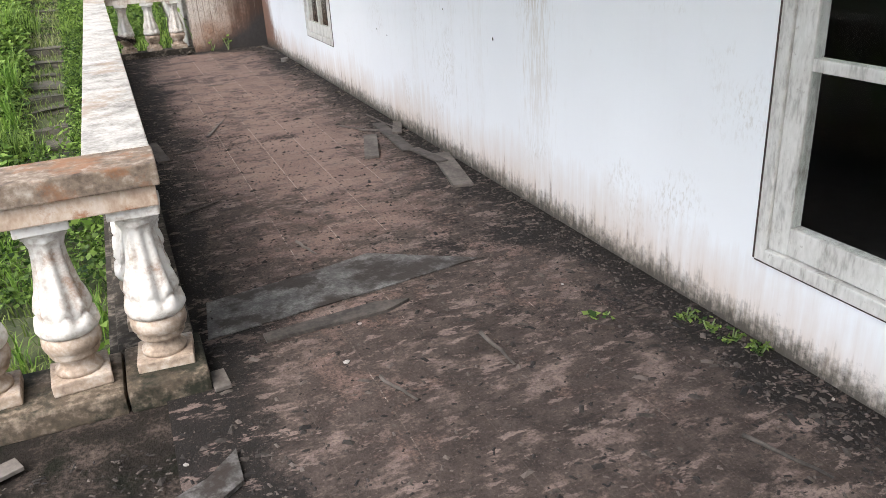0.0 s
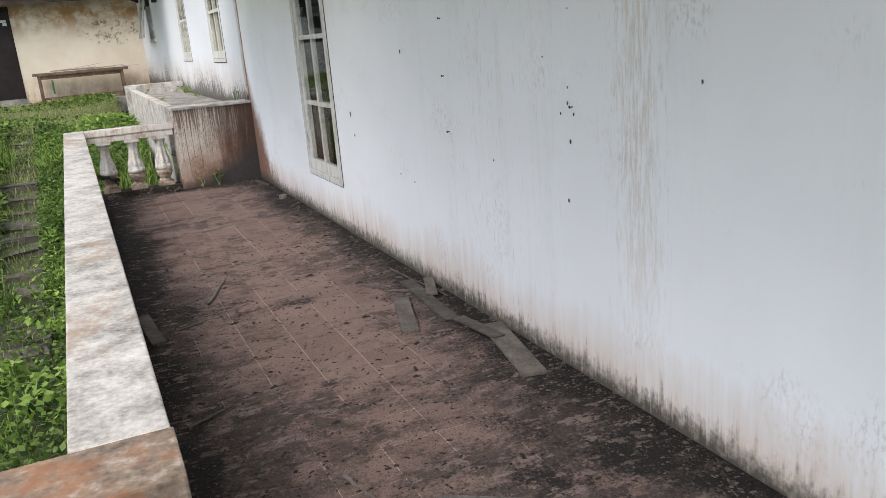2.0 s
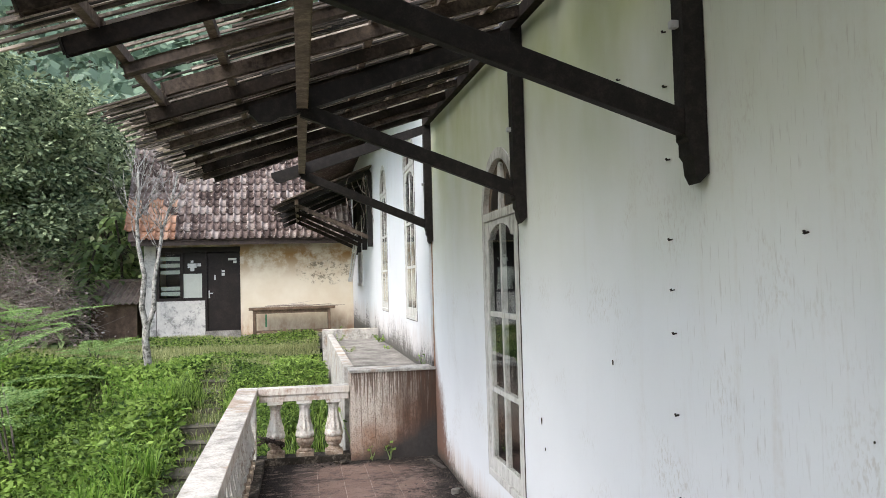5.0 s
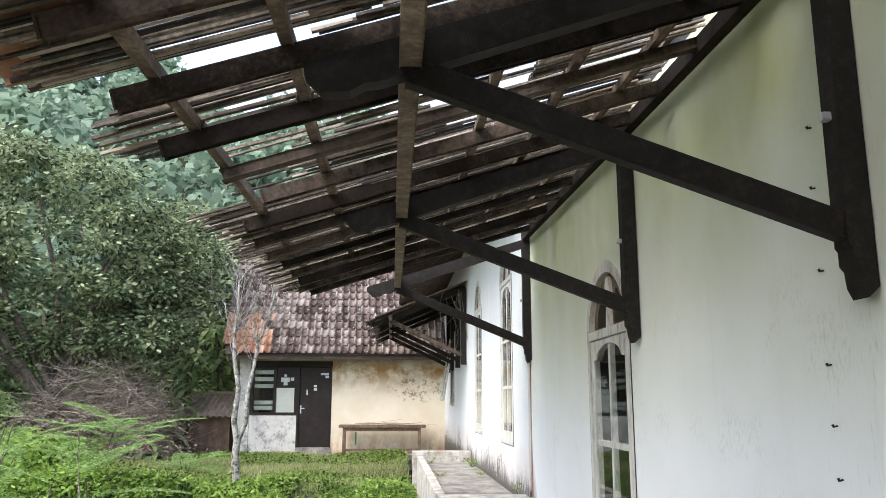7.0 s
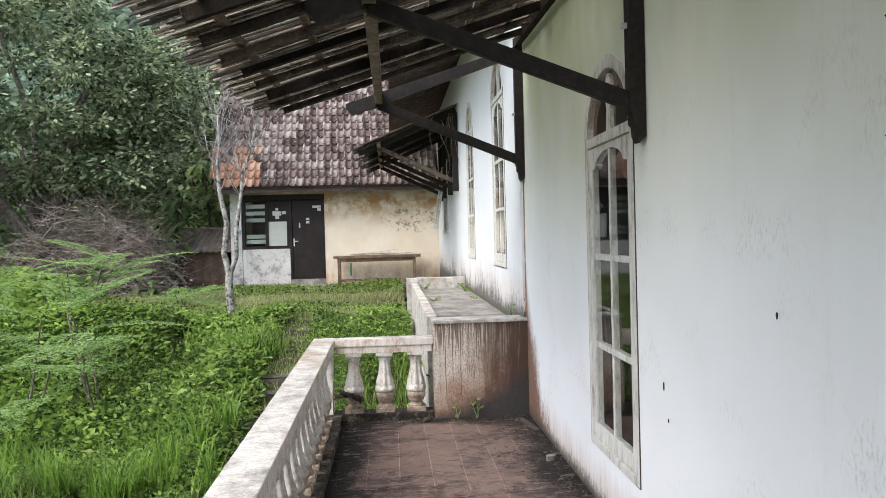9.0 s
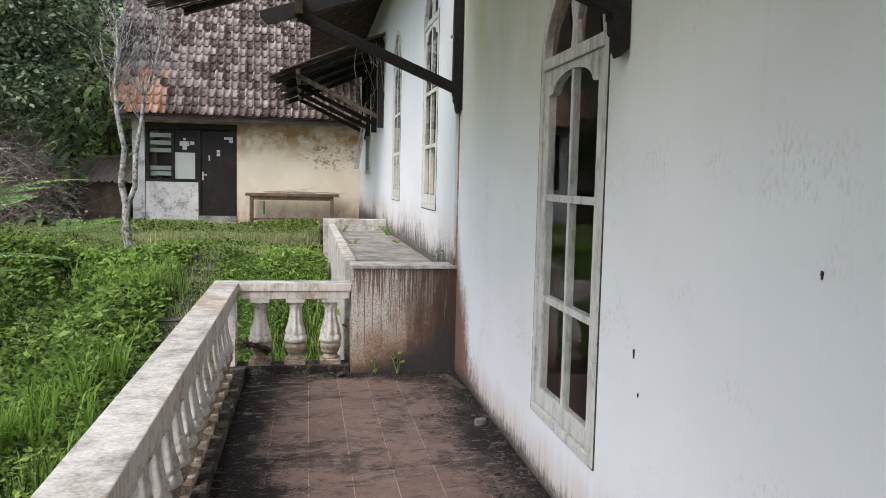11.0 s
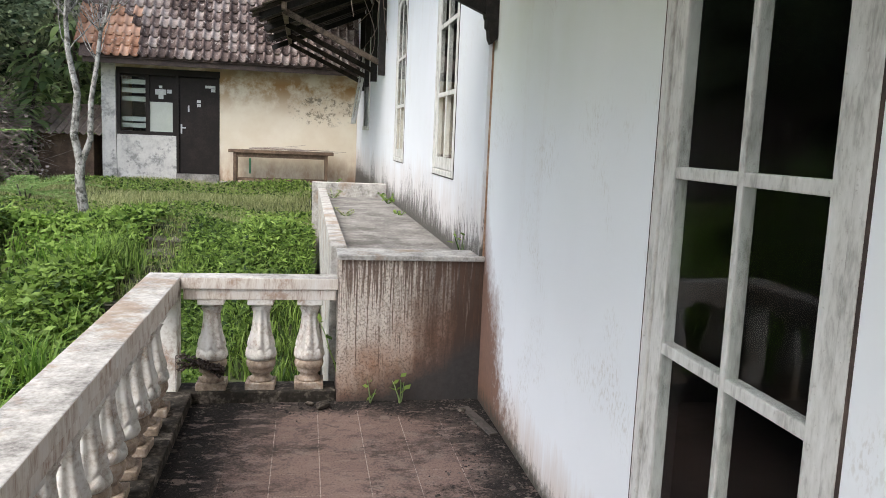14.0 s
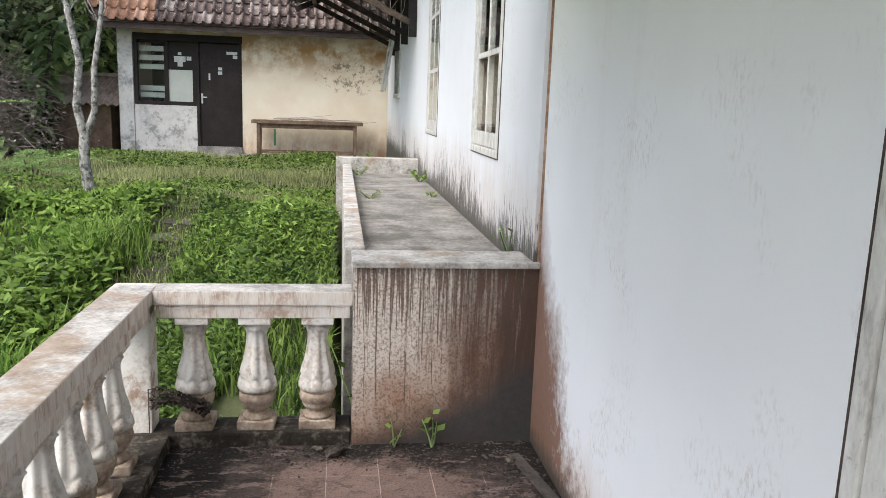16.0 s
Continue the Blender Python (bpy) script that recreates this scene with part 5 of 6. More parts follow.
def frond(centres, dirs, p, d, length, r, pairs=22, leaf=0.11, droop=0.5):
    """A feathery leaf: leaflets both sides of a drooping rib."""
    d = Vector(d).normalized()
    p = Vector(p)
    side = d.cross(Vector((0, 0, 1))).normalized()
    line = []
    for i in range(pairs):
        d = (d + Vector((0, 0, -droop / pairs))).normalized()
        p = p + d * length / pairs
        line.append(p.copy())
        w = leaf * math.sin(math.pi * (0.12 + 0.86 * i / pairs)) ** 0.7
        for s in (-1, 1):
            for u in (0.12, 0.26, 0.4, 0.54, 0.68, 0.82, 0.95):
                centres.append(p + side * s * w * u)
                dirs.append((side * s * 0.9 + d * 0.5) * 1.0)
    return line


def feather_plant(x, y, height, fronds, seed, spreadout=0.9):
    r = random.Random(seed)
    z = float(ground_z(x, y)) - 0.05
    t = thing("sapling", pose(x, y, z), "thin sapling with light green feathery leaves on the bank", "sapling")
    tips = []
    for k in range(3):
        a = r.uniform(0, 6.28)
        verts, faces = [], []
        pts, d = limb(verts, faces, (0, 0, 0), (0.28 * math.cos(a), 0.28 * math.sin(a), 1), height * r.uniform(0.75, 1.0), 0.022, 0.008, r, 8, 0.08, 6)
        tips += pts[5:]
        s = new("stem", mesh_of("stem", verts, faces, M["bark"]))
        s.parent = t
    for k in range(fronds):
        verts, faces, centres, dirs = [], [], [], []
        p = r.choice(tips)
        a = r.uniform(0, 6.28)
        line = frond(centres, dirs, p, (math.cos(a), math.sin(a), r.uniform(0.05, 0.6)), r.uniform(0.75, 1.25) * spreadout, r, 40, leaf=0.2, droop=0.4)
        tube(verts, faces, [p] + line[::4], [0.006] + [0.003] * len(line[::4]), 4)
        c = np.array([tuple(q) for q in centres])
        f = new("frond", leaves_mesh("frond", c, 0.036, M["fern"], seed + k, 5.0, 0.12, 0.4, np.array([tuple(q) for q in dirs]) * 2))
        f.parent = t
        rib = new("rib", mesh_of("rib", verts, faces, M["crown_mid"]))
        rib.parent = f


feather_plant(-2.75, 11.9, 2.1, 11, 41, 1.1)
feather_plant(-3.7, 11.8, 1.8, 9, 42, 1.1)
feather_plant(-4.9, 12.6, 2.2, 13, 43, 1.2)
feather_plant(-3.3, 17.3, 0.45, 10, 44, 0.8)
feather_plant(-4.0, 14.3, 1.5, 12, 45, 1.1)
feather_plant(-5.6, 14.8, 1.7, 13, 46, 1.2)


def shrub_plant(x, y, height, leaves, size, seed, label, zbase=None, width=0.25, mat="weed_light", name="weed_plant", stems=5, shape=2.8):
    """A small leafy plant: stems with leaves along them."""
    r = random.Random(seed)
    z = float(ground_z(x, y)) if zbase is None else zbase
    t = thing(name, pose(x, y, z), label, "plant")
    verts, faces, cs = [], [], []
    for k in range(stems):
        a = 6.28 * k / stems + r.uniform(-0.5, 0.5)
        pts, d = limb(verts, faces, (0, 0, -0.01), (width * math.cos(a), width * math.sin(a), height), height * r.uniform(0.7, 1.1), 0.004 + 0.008 * height, 0.002, r, 5, 0.2, 5)
        for i in range(leaves // stems):
            cs.append(tuple(pts[r.randint(2, 5)] + Vector((r.uniform(-1, 1), r.uniform(-1, 1), r.uniform(-0.5, 1))) * size * 0.4))
    s = new("stem", mesh_of("stem", verts, faces, M["crown_mid"]))
    s.parent = t
    f = new("leaves", leaves_mesh("leaves", np.array(cs), size, M[mat], seed, shape, 0.1))
    f.parent = t
    return t


for k, (x, y, h) in enumerate(((-1.75, 11.9, 0.75), (-0.75, 7.4, 0.3), (-1.5, 13.2, 0.7), (-1.35, 6.0, 0.32), (-2.3, 13.6, 0.6), (-1.0, 4.3, 0.25), (-0.5, 8.6, 0.3))):
    shrub_plant(x, y, h, 70, 0.085 if h > 0.5 else 0.075, 60 + k, "young broad-leaved bright green plant in the grass")


# ---- trees ----
def clumps(centre, radii, n, seed, shell=0.55):
    g = np.random.default_rng(seed)
    d = g.normal(size=(n, 3))
    d /= np.linalg.norm(d, axis=1)[:, None]
    r = shell + (1 - shell) * g.random(n)[:, None] ** 0.6
    return np.asarray(centre) + d * r * np.asarray(radii)


def crown_points(centres, per, sigma, seed):
    g = np.random.default_rng(seed)
    c = np.repeat(np.asarray(centres), per, 0)
    o = g.normal(size=c.shape) * sigma * (0.6 + 0.8 * np.repeat(g.random(len(centres)), per)[:, None])
    o[:, 2] *= 0.45
    return c + o


def broad_tree(x, y, centre, radii, n, per, leaf, seed, label, trunk=0.24, fork=1.5, mat="crown", extra=(), sigma=0.36):
    r = random.Random(seed)
    z = float(ground_z(x, y)) - 0.1
    t = thing("tree", pose(x, y, z), label, "tree")
    verts, faces = [], []
    pts, d = limb(verts, faces, (0, 0, -0.2), (0.1, 0, 1), fork + 0.2, trunk, trunk * 0.75, r, 5, 0.06, 10)
    heads = clumps(np.asarray(centre) - np.array((x, y, z)), radii, n, seed, 0.7)
    if extra:
        heads = np.concatenate([heads] + [clumps(np.asarray(c) - np.array((x, y, z)), rr, k, seed + 5) for c, rr, k in extra])
    for k in range(12):
        h = Vector(heads[(k * 37) % len(heads)])
        p = pts[-1 - (k % 2)]
        a = h - p
        mid = p + a * 0.45 + Vector((r.uniform(-0.3, 0.3), r.uniform(-0.3, 0.3), r.uniform(-0.1, 0.5)))
        q = p + a * 0.75 + Vector((r.uniform(-0.3, 0.3), r.uniform(-0.3, 0.3), 0.2))
        tube(verts, faces, [p, p + (mid - p) * 0.5, mid, q, h], [trunk * 0.5, trunk * 0.4, trunk * 0.3, trunk * 0.18, 0.02], 7)
    o = new("trunk", mesh_of("trunk", verts, faces, M["bark"], True))
    o.parent = t
    f = new("crown", leaves_mesh("crown", crown_points(heads, per, sigma, seed), leaf, M[mat], seed, 3.2, 0.25))
    f.parent = t
    return t


broad_tree(-6.9, 19.6, (-8.4, 20.0, 5.0), (4.0, 2.6, 2.7), 300, 170, 0.11, 71, "large spreading dark green tree behind the garden", extra=(((-5.3, 19.8, 3.4), (1.3, 1.2, 1.1), 30), ((-5.0, 20.6, 4.9), (1.5, 1.3, 1.7), 60)), sigma=0.2)
broad_tree(-13.5, 22.5, (-13.5, 22.5, 5.5), (4.2, 3.5, 4.0), 130, 200, 0.2, 72, "dark green broad-leaved tree in the thicket")
broad_tree(-5.4, 26.5, (-5.6, 26.5, 4.2), (2.6, 2.2, 2.6), 80, 180, 0.2, 73, "green tree behind the hut")


def pale_tree():
    r = random.Random(15)
    x, y = -2.03, 15.5
    z = float(ground_z(x, y)) - 0.05
    t = thing("tree", pose(x, y, z), "slender bare tree with two pale lichen-spotted trunks", "tree")
    verts, faces = [], []
    tube(verts, faces, [(0, 0, -0.1), (0.01, 0, 0.25), (-0.03, 0, 0.6), (-0.02, 0, 0.85)], [0.085, 0.066, 0.06, 0.056], 10)
    stems = (([(-0.02, 0, 0.8), (-0.07, 0, 1.2), (-0.04, 0, 1.7), (-0.12, 0, 2.2), (-0.16, 0, 2.6), (-0.1, 0.02, 3.1), (-0.14, 0.05, 3.5)], 0.054),
             ([(-0.02, 0, 0.8), (0.09, 0.02, 1.15), (0.12, 0.02, 1.6), (0.2, 0.03, 2.1), (0.24, 0.04, 2.45), (0.38, 0.05, 2.9), (0.5, 0.06, 3.4)], 0.044))
    for pts, r0 in stems:
        pts = [Vector(p) + Vector((r.uniform(-0.015, 0.015), 0, 0)) for p in pts]
        tube(verts, faces, pts, [r0 * (1 - 0.72 * i / (len(pts) - 1)) for i in range(len(pts))], 8)
        for k in range(24):
            p = pts[r.randint(3, len(pts) - 1)]
            a = r.uniform(0, 6.28)
            q, d = limb(verts, faces, p, (0.5 * math.cos(a), 0.5 * math.sin(a), 0.9), r.uniform(0.5, 1.3), 0.008, 0.003, r, 6, 0.25, 4)
            for j in range(2):
                limb(verts, faces, q[r.randint(2, 4)], (0.6 * math.cos(a + r.uniform(-1, 1)), 0.6 * math.sin(a + r.uniform(-1, 1)), 0.7), r.uniform(0.25, 0.6), 0.005, 0.0025, r, 4, 0.3, 3)
    o = new("trunk", mesh_of("trunk", verts, faces, M["pale_bark"], True))
    o.parent = t


pale_tree()


def strap_plant(x, y, z, height, n, seed, leaf=0.5):
    """Crown of long drooping strap leaves on a cane."""
    r = random.Random(seed)
    t = thing("strap_leaf_shrub", pose(x, y, z), "tall shrub with long drooping glossy green leaves", "shrub", "strap-leaved shrubs in the thicket")
    verts, faces = [], []
    pts, d = limb(verts, faces, (0, 0, -0.2), (r.uniform(-0.2, 0.2), r.uniform(-0.2, 0.2), 1), height, 0.05, 0.03, r, 5, 0.1, 6)
    o = new("cane", mesh_of("cane", verts, faces, M["bark"]))
    o.parent = t
    vs, fs = [], []
    for k in range(n):
        p = pts[-1 - (k % 3)] + Vector((r.uniform(-0.2, 0.2), r.uniform(-0.2, 0.2), r.uniform(-0.25, 0.2)))
        a = r.uniform(0, 6.28)
        d = Vector((math.cos(a), math.sin(a), r.uniform(0.2, 1.2))).normalized()
        s = d.cross(Vector((0, 0, 1))).normalized()
        L, base = leaf * r.uniform(0.7, 1.2), len(vs)
        for i in range(5):
            w = (0.02, 0.05, 0.055, 0.04, 0.004)[i] * leaf / 0.5
            vs += [p - s * w, p + s * w]
            d = (d + Vector((0, 0, -0.42))).normalized()
            p = p + d * L / 4
        for i in range(4):
            b = base + 2 * i
            fs.append((b, b + 1, b + 3, b + 2))
    f = new("leaves", mesh_of("leaves", vs, fs, M["crown_mid"]))
    f.parent = t


for k, (x, y, h, n) in enumerate(((-4.35, 20.9, 2.4, 80), (-3.9, 22.6, 3.1, 80), (-4.6, 20.7, 1.4, 80), (-6.3, 18.3, 0.6, 110), (-6.9, 18.0, 0.7, 90), (-5.2, 21.0, 2.6, 70), (-3.6, 23.6, 2.4, 70), (-7.3, 22, 2.3, 60), (-4.9, 20.3, 0.7, 50), (-7.6, 18.3, 0.5, 70), (-8.6, 18.8, 0.8, 60), (-4.6, 19.5, 0.4, 40), (-5.9, 22.6, 1.8, 60))):
    strap_plant(x, y, float(ground_z(x, y)), h, n, 80 + k, 0.62)


def dry_brush():
    r = random.Random(19)
    verts, faces = [], []
    for k in range(2000):
        x, y = r.uniform(-7.0, -4.3), r.uniform(18.6, 20.4)
        top = 1.75 * math.exp(-((x + 5.6) / 1.5) ** 2) + 0.35
        z = float(ground_z(x, y)) + r.uniform(0, top)
        limb(verts, faces, (x, y, z), (r.uniform(-1, 1), r.uniform(-1, 1), r.uniform(-0.3, 0.5)), r.uniform(0.4, 1.1), 0.007, 0.003, r, 4, 0.35, 3)
    stuff("dry_brush", mesh_of("dry_brush", verts, faces, M["brush"]), "tangled heap of dry brown brushwood", "brushwood")
    heads = np.array([(r.uniform(-7, -4.2), r.uniform(19.2, 20.6), 0.5 + r.uniform(0, 1.3)) for k in range(60)])
    stuff("dead_leaves", leaves_mesh("dead_leaves", crown_points(heads, 60, 0.3, 3), 0.06, M["brush"], 4), "dead brown leaves caught in the brushwood", "brushwood")


dry_brush()


def thicket():
    """Undergrowth behind the garden and beside the lawn."""
    g = np.random.default_rng(23)
    c = []
    for k in range(420):
        x, y = g.uniform(-26, -3.6), g.uniform(17.5, 31)
        if (x > -8.5 and y < 21.9) or (x > -4.2 and y < 24):
            continue
        c.append((x, y, float(ground_z(x, y)) + g.uniform(0.1, 1.0 + 0.13 * (y - 17))))
    stuff("thicket", leaves_mesh("thicket", crown_points(c, 130, 0.5, 5), 0.2, M["crown_mid"], 6, 2.4), "dense dark green undergrowth behind the garden", "shrubs")
    c = []
    for k in range(150):
        x, y = g.uniform(-16, -5.5), g.uniform(14.5, 19)
        c.append((x, y, float(ground_z(x, y)) + g.uniform(0.0, 0.6)))
    stuff("low_shrubs", leaves_mesh("low_shrubs", crown_points(c, 140, 0.4, 8), 0.11, M["weed_light"], 9, 2.6), "low green shrubs at the edge of the lawn", "shrubs")


thicket()


def forest():
    """The wooded hill, one crown beside the other."""
    g = np.random.default_rng(29)
    heads, sizes = [], []
    trunks_v, trunks_f = [], []
    r = random.Random(30)
    n = 0
    while n < 620:
        x, y = g.uniform(-70, 25), g.uniform(30, 92)
        # the last crowns are added out of view on the left, for window reflections
        if n > 480:
            x, y = g.uniform(-70, -24), g.uniform(-20, 34)
        z = float(ground_z(x, y))
        h = g.uniform(4, 9)
        for k in range(7):
            u = g.random()
            heads.append((x + g.normal() * 1.1 * (1.1 - u), y + g.normal() * 1.1 * (1.1 - u), z + h * (0.35 + 0.65 * u)))
        tube(trunks_v, trunks_f, [(x, y, z - 0.3), (x, y, z + h * 0.8)], [0.16, 0.06], 5)
        n += 1
    stuff("forest", leaves_mesh("forest", crown_points(heads, 34, 0.75, 31), 0.62, M["forest"], 32, 2.2, 0.35), "wooded hillside of green trees, paled for distance haze", "forest")
    stuff("forest_trunks", mesh_of("forest_trunks", trunks_v, trunks_f, M["bark"]), "grey trunks of the hillside trees", "forest")


forest()

# ---- things lying on the terrace ----
def loose_board(cx, cy, length, width, turn, label, name="board", thick=0.012, tilt=0.0, mat="board", shape=None, z=0.0015):
    bm = bmesh.new()
    if shape:
        lo = [bm.verts.new((u * length, v * width, 0)) for u, v in shape]
        hi = [bm.verts.new((u * length, v * width, thick)) for u, v in shape]
        bm.faces.new(lo[::-1])
        bm.faces.new(hi)
        for i in range(len(lo)):
            bm.faces.new((lo[i], lo[(i + 1) % len(lo)], hi[(i + 1) % len(lo)], hi[i]))
    else:
        box(bm, -length / 2, length / 2, -width / 2, width / 2, 0, thick, 0.002)
    o = part(name, bm, M[mat])
    o.matrix_basis = pose(cx, cy, z, 0, tilt, turn)
    return tagged(o, label, name.replace("_", " "))


loose_board(1.387, 4.49, 0.50, 0.084, 73.2, "grey weathered board lying on the dirty floor", thick=0.016)
loose_board(1.62, 3.80, 0.61, 0.105, 78.5, "grey weathered board lying beside the wall", thick=0.016)
loose_board(1.58, 4.64, 0.74, 0.075, 86, "long grey board among litter by the wall")
loose_board(1.60, 4.08, 0.34, 0.06, 98, "narrow broken grey board on the floor", z=0.014)
loose_board(1.67, 4.8, 0.3, 0.06, 70, "short dark board along the wall", z=0.012)
loose_board(0.185, 5.12, 0.5, 0.07, 95, "dark grey board beside the kerb")
loose_board(0.60, 2.43, 0.53, 0.085, 3, "pointed grey wooden lath on the floor", "lath", 0.012, shape=((-0.5, -0.35), (0.3, -0.5), (0.5, 0.0), (0.28, 0.5), (-0.5, 0.25)))
loose_board(0.69, 2.71, 1.0, 1.0, 0, "dusty cracked pane of grey glass on the floor", "glass_sheet", 0.005, mat="dusty_glass", shape=((-0.53, -0.21), (0.08, -0.13), (0.55, -0.05), (0.17, 0.22), (-0.1, 0.15), (-0.5, 0.08)))
loose_board(1.37, 2.02, 0.16, 0.12, 62, "small broken brown tile piece", "tile_fragment", 0.012, mat="tile", shape=((-0.5, -0.5), (0.4, -0.4), (0.5, 0.1), (0.2, 0.5), (-0.4, 0.3)))
loose_board(0.16, 2.22, 0.11, 0.05, 95, "small upright grey wood chip by the kerb", "wood_chip", 0.012)
loose_board(0.06, 1.72, 0.3, 0.13, 40, "dark flat slate piece on the floor", "slate", 0.012, mat="dusty_glass", shape=((-0.5, -0.4), (0.2, -0.5), (0.5, 0.3), (0.1, 0.2), (-0.4, 0.5)))
loose_board(-0.5, 2.0, 0.26, 0.06, 25, "dark stick of wood beside the kerb", "lath", 0.012)
loose_board(1.66, 9.1, 0.42, 0.05, 100, "thin grey lath in the corner", "lath", 0.012)
loose_board(1.64, 8.1, 0.09, 0.05, 30, "small grey rubble lump by the wall", "rubble", 0.035, mat="concrete", shape=((-0.5, -0.3), (0.1, -0.5), (0.5, -0.1), (0.35, 0.45), (-0.2, 0.5), (-0.45, 0.2)))


def stick(x0, y0, x1, y1, r0, seed, label="thin dry stick on the floor"):
    r = random.Random(seed)
    a, b = Vector((x0, y0, 0.008)), Vector((x1, y1, 0.008))
    pts = [a.lerp(b, i / 5) + Vector((r.uniform(-0.006, 0.006), r.uniform(-0.006, 0.006), r.uniform(0, 0.004))) for i in range(6)]
    verts, faces = [], []
    tube(verts, faces, [p - a for p in pts], [r0, r0, r0 * 0.9, r0 * 0.8, r0 * 0.7, r0 * 0.5], 6)
    o = new("stick", mesh_of("stick", verts, faces, M["board"]))
    o.matrix_basis = Matrix.Translation(a)
    tagged(o, label, "stick")


for k, s in enumerate(((0.52, 5.33, 0.69, 5.8, 0.009), (0.29, 4.99, 0.47, 5.07, 0.006), (0.22, 3.85, 0.4, 3.95, 0.006), (0.98, 2.1, 1.0, 1.88, 0.007), (0.6, 2.0, 0.66, 1.84, 0.006), (0.62, 3.2, 0.67, 3.02, 0.006), (0.76, 7.2, 0.93, 7.2, 0.004), (1.35, 1.3, 1.42, 1.08, 0.006), (1.62, 5.3, 1.69, 4.6, 0.005), (1.44, 4.9, 1.7, 4.75, 0.006), (1.36, 5.1, 1.6, 4.7, 0.005))):
    stick(*s, 100 + k)


def litter():
    """Crumbs of soil, plaster and twigs on the floor, thickest along the edges."""
    r = random.Random(51)
    verts, faces = [], []
    for k in range(15000):
        u = r.random()
        if u < 0.42:
            x, y = XW - abs(r.gauss(0, 0.14)) - 0.01, r.uniform(0.3, 9.4)
        elif u < 0.52:
            x, y = 0.14 + abs(r.gauss(0, 0.1)), r.uniform(2.3, 9.4)
        elif u < 0.58:
            x, y = r.uniform(0.15, 1.72), 9.46 - abs(r.gauss(0, 0.1))
        else:
            x, y = r.uniform(0.15, 1.72), 0.2 + 6.5 * r.random() ** 1.4
        if k % 9 == 0:
            x, y = r.uniform(-1.2, 0.3), r.uniform(0.9, 2.0)
        elif not (0.135 < x < XW - 0.005) or y > 9.46:
            continue
        s = r.uniform(0.0014, 0.0042) * (2.2 if r.random() < 0.07 else 1)
        b = len(verts)
        l = s * r.uniform(0.8, 3.0)
        a = r.uniform(0, 3.14)
        ca, sa = math.cos(a), math.sin(a)
        for dx, dy, dz in ((-1, -1, 0), (1, -1, 0), (1, 1, 0), (-1, 1, 0), (0.1, 0, 1)):
            ox, oy = dx * l + r.uniform(-s, s) * 0.4, dy * s
            verts.append((x + ox * ca - oy * sa, y + ox * sa + oy * ca, dz * s * 1.1 + 0.0006))
        faces += [(b, b + 1, b + 4), (b + 1, b + 2, b + 4), (b + 2, b + 3, b + 4), (b + 3, b, b + 4)]
    stuff("floor_litter", mesh_of("floor_litter", verts, faces, M["litter"]), "crumbs of soil, plaster and twigs on the floor", "litter")


litter()


def chip(x, y, s, seed, label, mat="paper", name="plaster_chip", z=0.001):
    r = random.Random(seed)
    bm = bmesh.new()
    bmesh.ops.create_icosphere(bm, subdivisions=1, radius=s)
    for v in bm.verts:
        v.co = Vector((v.co.x * r.uniform(0.7, 1.5), v.co.y * r.uniform(0.6, 1.1), v.co.z * 0.45))
    o = part(name, bm, M[mat])
    o.matrix_basis = pose(x, y, z + s * 0.4, 0, 0, r.uniform(0, 180))
    tagged(o, label, name.replace("_", " "))


for k, (x, y, s) in enumerate(((0.65, 2.36, 0.009), (0.54, 2.14, 0.012), (1.41, 2.29, 0.006), (1.68, 1.32, 0.006), (0.02, 1.85, 0.008), (1.62, 3.95, 0.009))):
    chip(x, y, s, 200 + k, "small pale chip of fallen plaster", "cap")
for k, (x, y, s) in enumerate(((0.83, 9.36, 0.05), (0.76, 9.4, 0.03), (1.6, 9.25, 0.03), (1.69, 7.7, 0.03), (1.66, 6.2, 0.025))):
    chip(x, y, s, 220 + k, "crumpled dark leaf litter on the floor", "kerb", "leaf_litter")

# plants growing on the terrace
shrub_plant(1.38, 2.0, 0.05, 24, 0.03, 301, "small green weed growing through the floor", 0.0, 0.06, "weed")
for k in range(4):
    shrub_plant(1.69 - 0.02 * k, 1.6 + 0.09 * k, 0.05, 34, 0.02, 310 + k, "little green weed at the foot of the wall", 0.0, 0.05, "weed")
shrub_plant(1.27, 9.42, 0.15, 9, 0.045, 320, "young green seedling at the stained low wall", 0.0, 0.05, "weed", "seedling", 3)
shrub_plant(1.10, 9.43, 0.13, 5, 0.035, 321, "small yellowing seedling at the stained wall", 0.0, 0.03, "weed_light", "seedling", 2)
shrub_plant(0.93, 9.60, 0.42, 26, 0.05, 322, "green creeper beside the last baluster", 0.05, 0.1, "weed", "creeper", 3)
shrub_plant(1.64, 13.9, 0.16, 70, 0.035, 323, "green weed on the upper terrace by the wall", 0.765, 0.15, "weed_light")
shrub_plant(1.62, 12.6, 0.08, 20, 0.03, 324, "small yellow-green weed by the upper wall", 0.765, 0.08, "weed_light")
shrub_plant(1.1, 12.4, 0.13, 90, 0.03, 325, "dry grass tuft on the upper terrace", 0.765, 0.2, "dry_grass", shape=6.0)
shrub_plant(1.05, 14.5, 0.16, 90, 0.03, 326, "scrubby weeds at the end of the upper terrace", 0.765, 0.2, "dry_grass", shape=5.0)
shrub_plant(1.3, 20.05, 0.25, 60, 0.06, 327, "green weeds beside the hut plinth", 0.45, 0.2, "weed_light")
shrub_plant(1.69, 9.9, 0.2, 8, 0.05, 328, "little fern growing from the wall foot", 0.78, 0.05, "weed", shape=4.0)


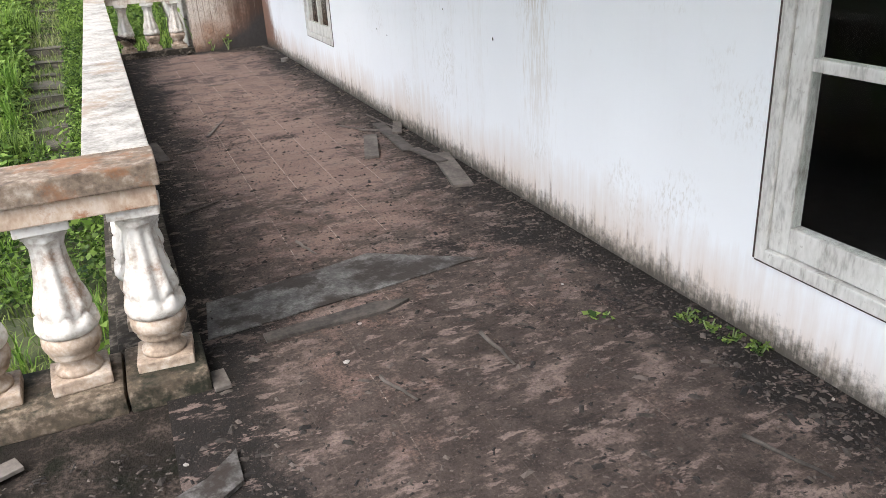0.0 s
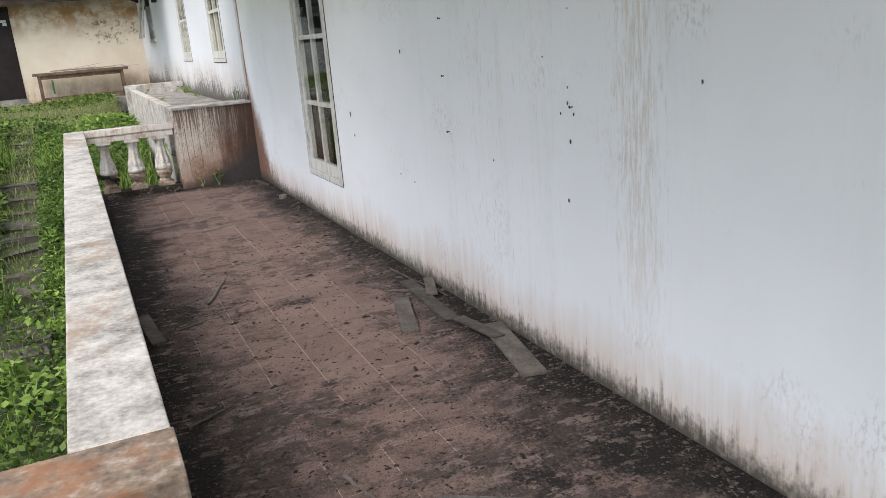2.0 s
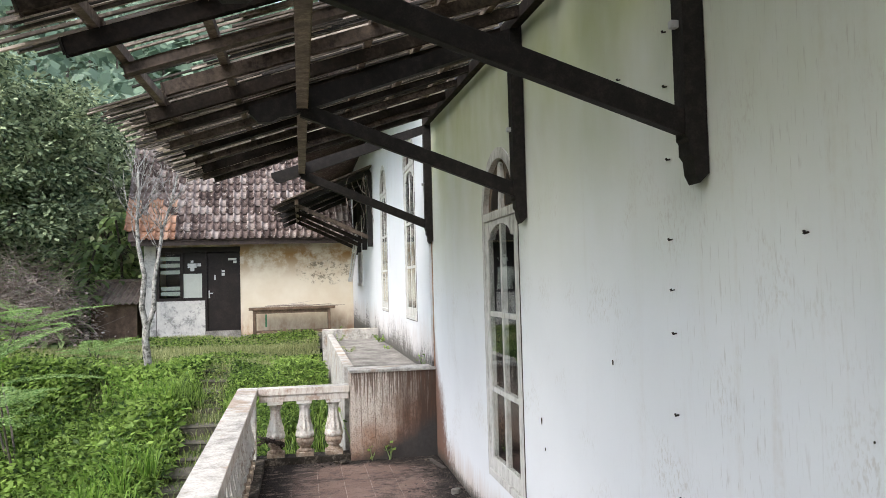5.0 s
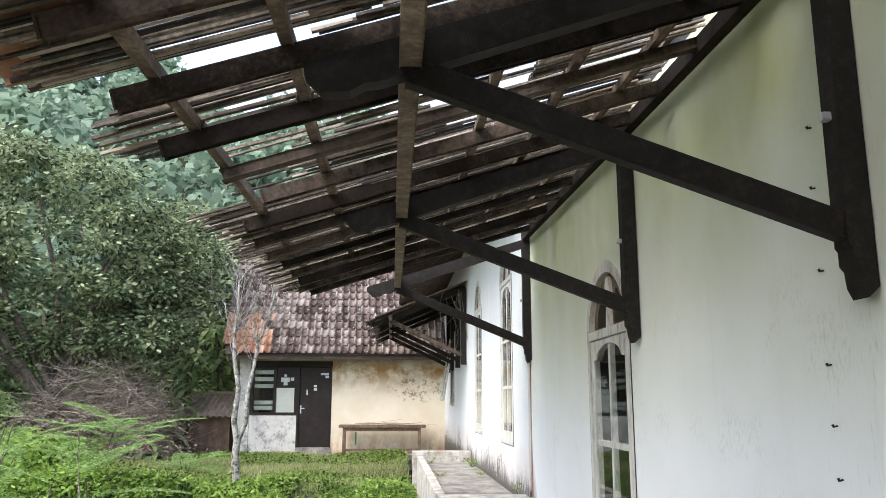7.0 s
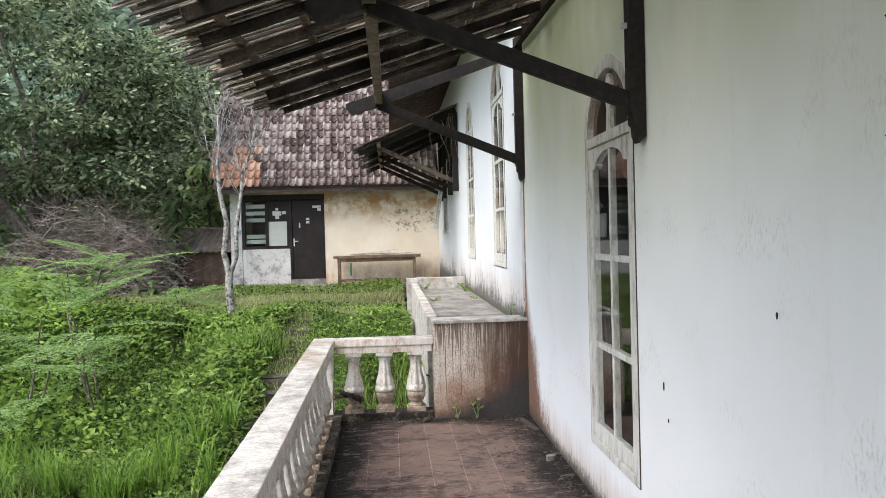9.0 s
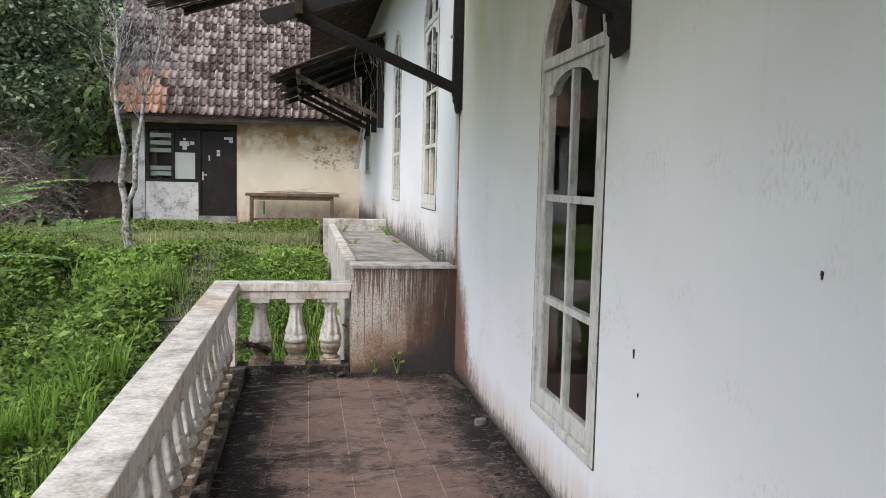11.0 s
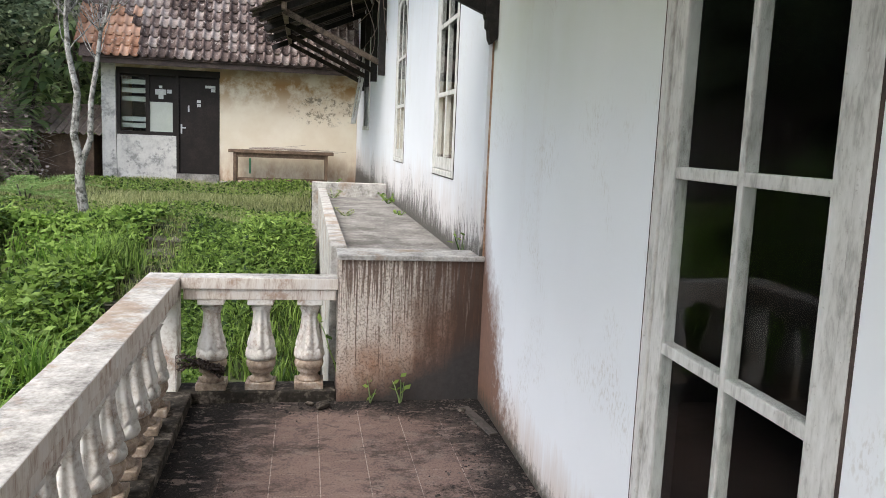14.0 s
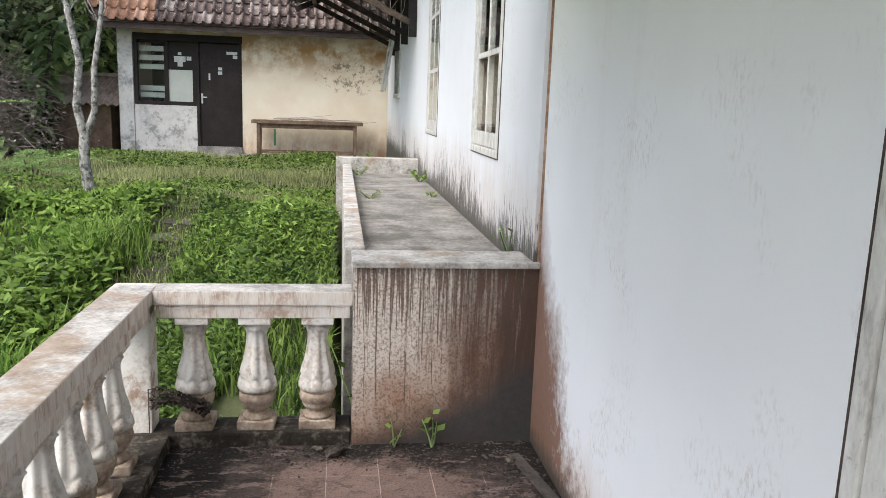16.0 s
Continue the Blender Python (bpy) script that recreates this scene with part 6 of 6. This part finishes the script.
def dead_fern():
    r = random.Random(77)
    t = thing("dead_fern", pose(0.04, 9.45, 0.0), "withered brown fern hanging at the corner baluster", "plant")
    verts, faces, cs, ds = [], [], [], []
    for k in range(3):
        p = Vector((0.0, 0.0, 0.2 + 0.04 * k))
        line = frond(cs, ds, p, (1.0, 0.0, 0.45 - 0.25 * k), 0.26, r, 14, 0.045, 0.8)
        tube(verts, faces, [p] + line[::3], [0.003] + [0.002] * len(line[::3]), 4)
    tube(verts, faces, [(0, 0, 0.05), (0, 0, 0.15), (0, 0, 0.28)], [0.003, 0.003, 0.003], 4)
    o = new("stem", mesh_of("stem", verts, faces, M["fascia"]))
    o.parent = t
    f = new("leaves", leaves_mesh("leaves", np.array([tuple(q) for q in cs]), 0.02, M["fascia"], 78, 2.5, 0.1, 0.3, np.array([tuple(q) for q in ds])))
    f.parent = t


dead_fern()


def wall_nail(y, z, k):
    bm = bmesh.new()
    beam(bm, (0.0, 0, 0), (-0.014, 0, -0.003), 0.005, 0.005, 0.001)
    beam(bm, (-0.012, 0, -0.004), (-0.015, 0, 0.004), 0.007, 0.005, 0.001)
    o = part("nail", bm, M["door"])
    o.matrix_basis = pose(XW, y, z, 10 * (k % 5) - 20)
    tagged(o, "rusty nail stub sticking out of the white wall", "nail", "nails in the white wall")


def plaster_gash(y, z, h, seed):
    """A flake fallen off the paint, with its curled dark edge."""
    r = random.Random(seed)
    ring = [(0.13 * h * math.cos(a) * r.uniform(0.5, 1.2), 0.36 * h * math.sin(a) * r.uniform(0.7, 1.2)) for a in [6.283 * i / 9 for i in range(9)]]
    o = part("plaster_gash", prism(bmesh.new(), ring, 0, -0.004, 0.0005), M["kerb"])
    o.matrix_basis = pose(XW, y, z)
    tagged(o, "small dark gash of flaked paint on the wall", "gash", "gashes in the wall paint")


for k, (y, z, h) in enumerate(GASHES):
    plaster_gash(y, z, h, 400 + k)

for k, (y, z) in enumerate(NAILS):
    wall_nail(y, z, k)
# ---- floor tiles, last ----
def floor_tiles():
    pitch = 0.217
    bm = boxed(0.0015, pitch - 0.0025, 0.0015, pitch - 0.0025, -0.006, 0.0)
    me = bpy.data.meshes.new("tile")
    bm.to_mesh(me)
    bm.free()
    me.materials.append(M["tile"])
    r = random.Random(21)
    verts, faces, count = [], [], 0
    rows = 60
    for j in range(rows):
        y = 9.165 + pitch - j * pitch - pitch
        for i in range(8):
            x = 0.152 + (i - 1) * pitch
            if x < -0.02 or x + pitch > XW + 0.05 or y + pitch > YC + 0.03:
                continue
            dz = r.uniform(-0.0003, 0.0004)
            if count < 300 and y > 2.3:
                count += 1
                o = new("tile", me)
                o.parent = terrace
                o.matrix_basis = pose(x, y, dz)
            else:
                k = len(verts)
                verts.extend(Vector((x, y, dz)) + v.co for v in me.vertices)
                faces.extend(tuple(k + q for q in p.vertices) for p in me.polygons)
    o = new("tiles", mesh_of("tiles", verts, faces, M["tile"]))
    o.parent = terrace
    o["kind"] = "stuff"


floor_tiles()
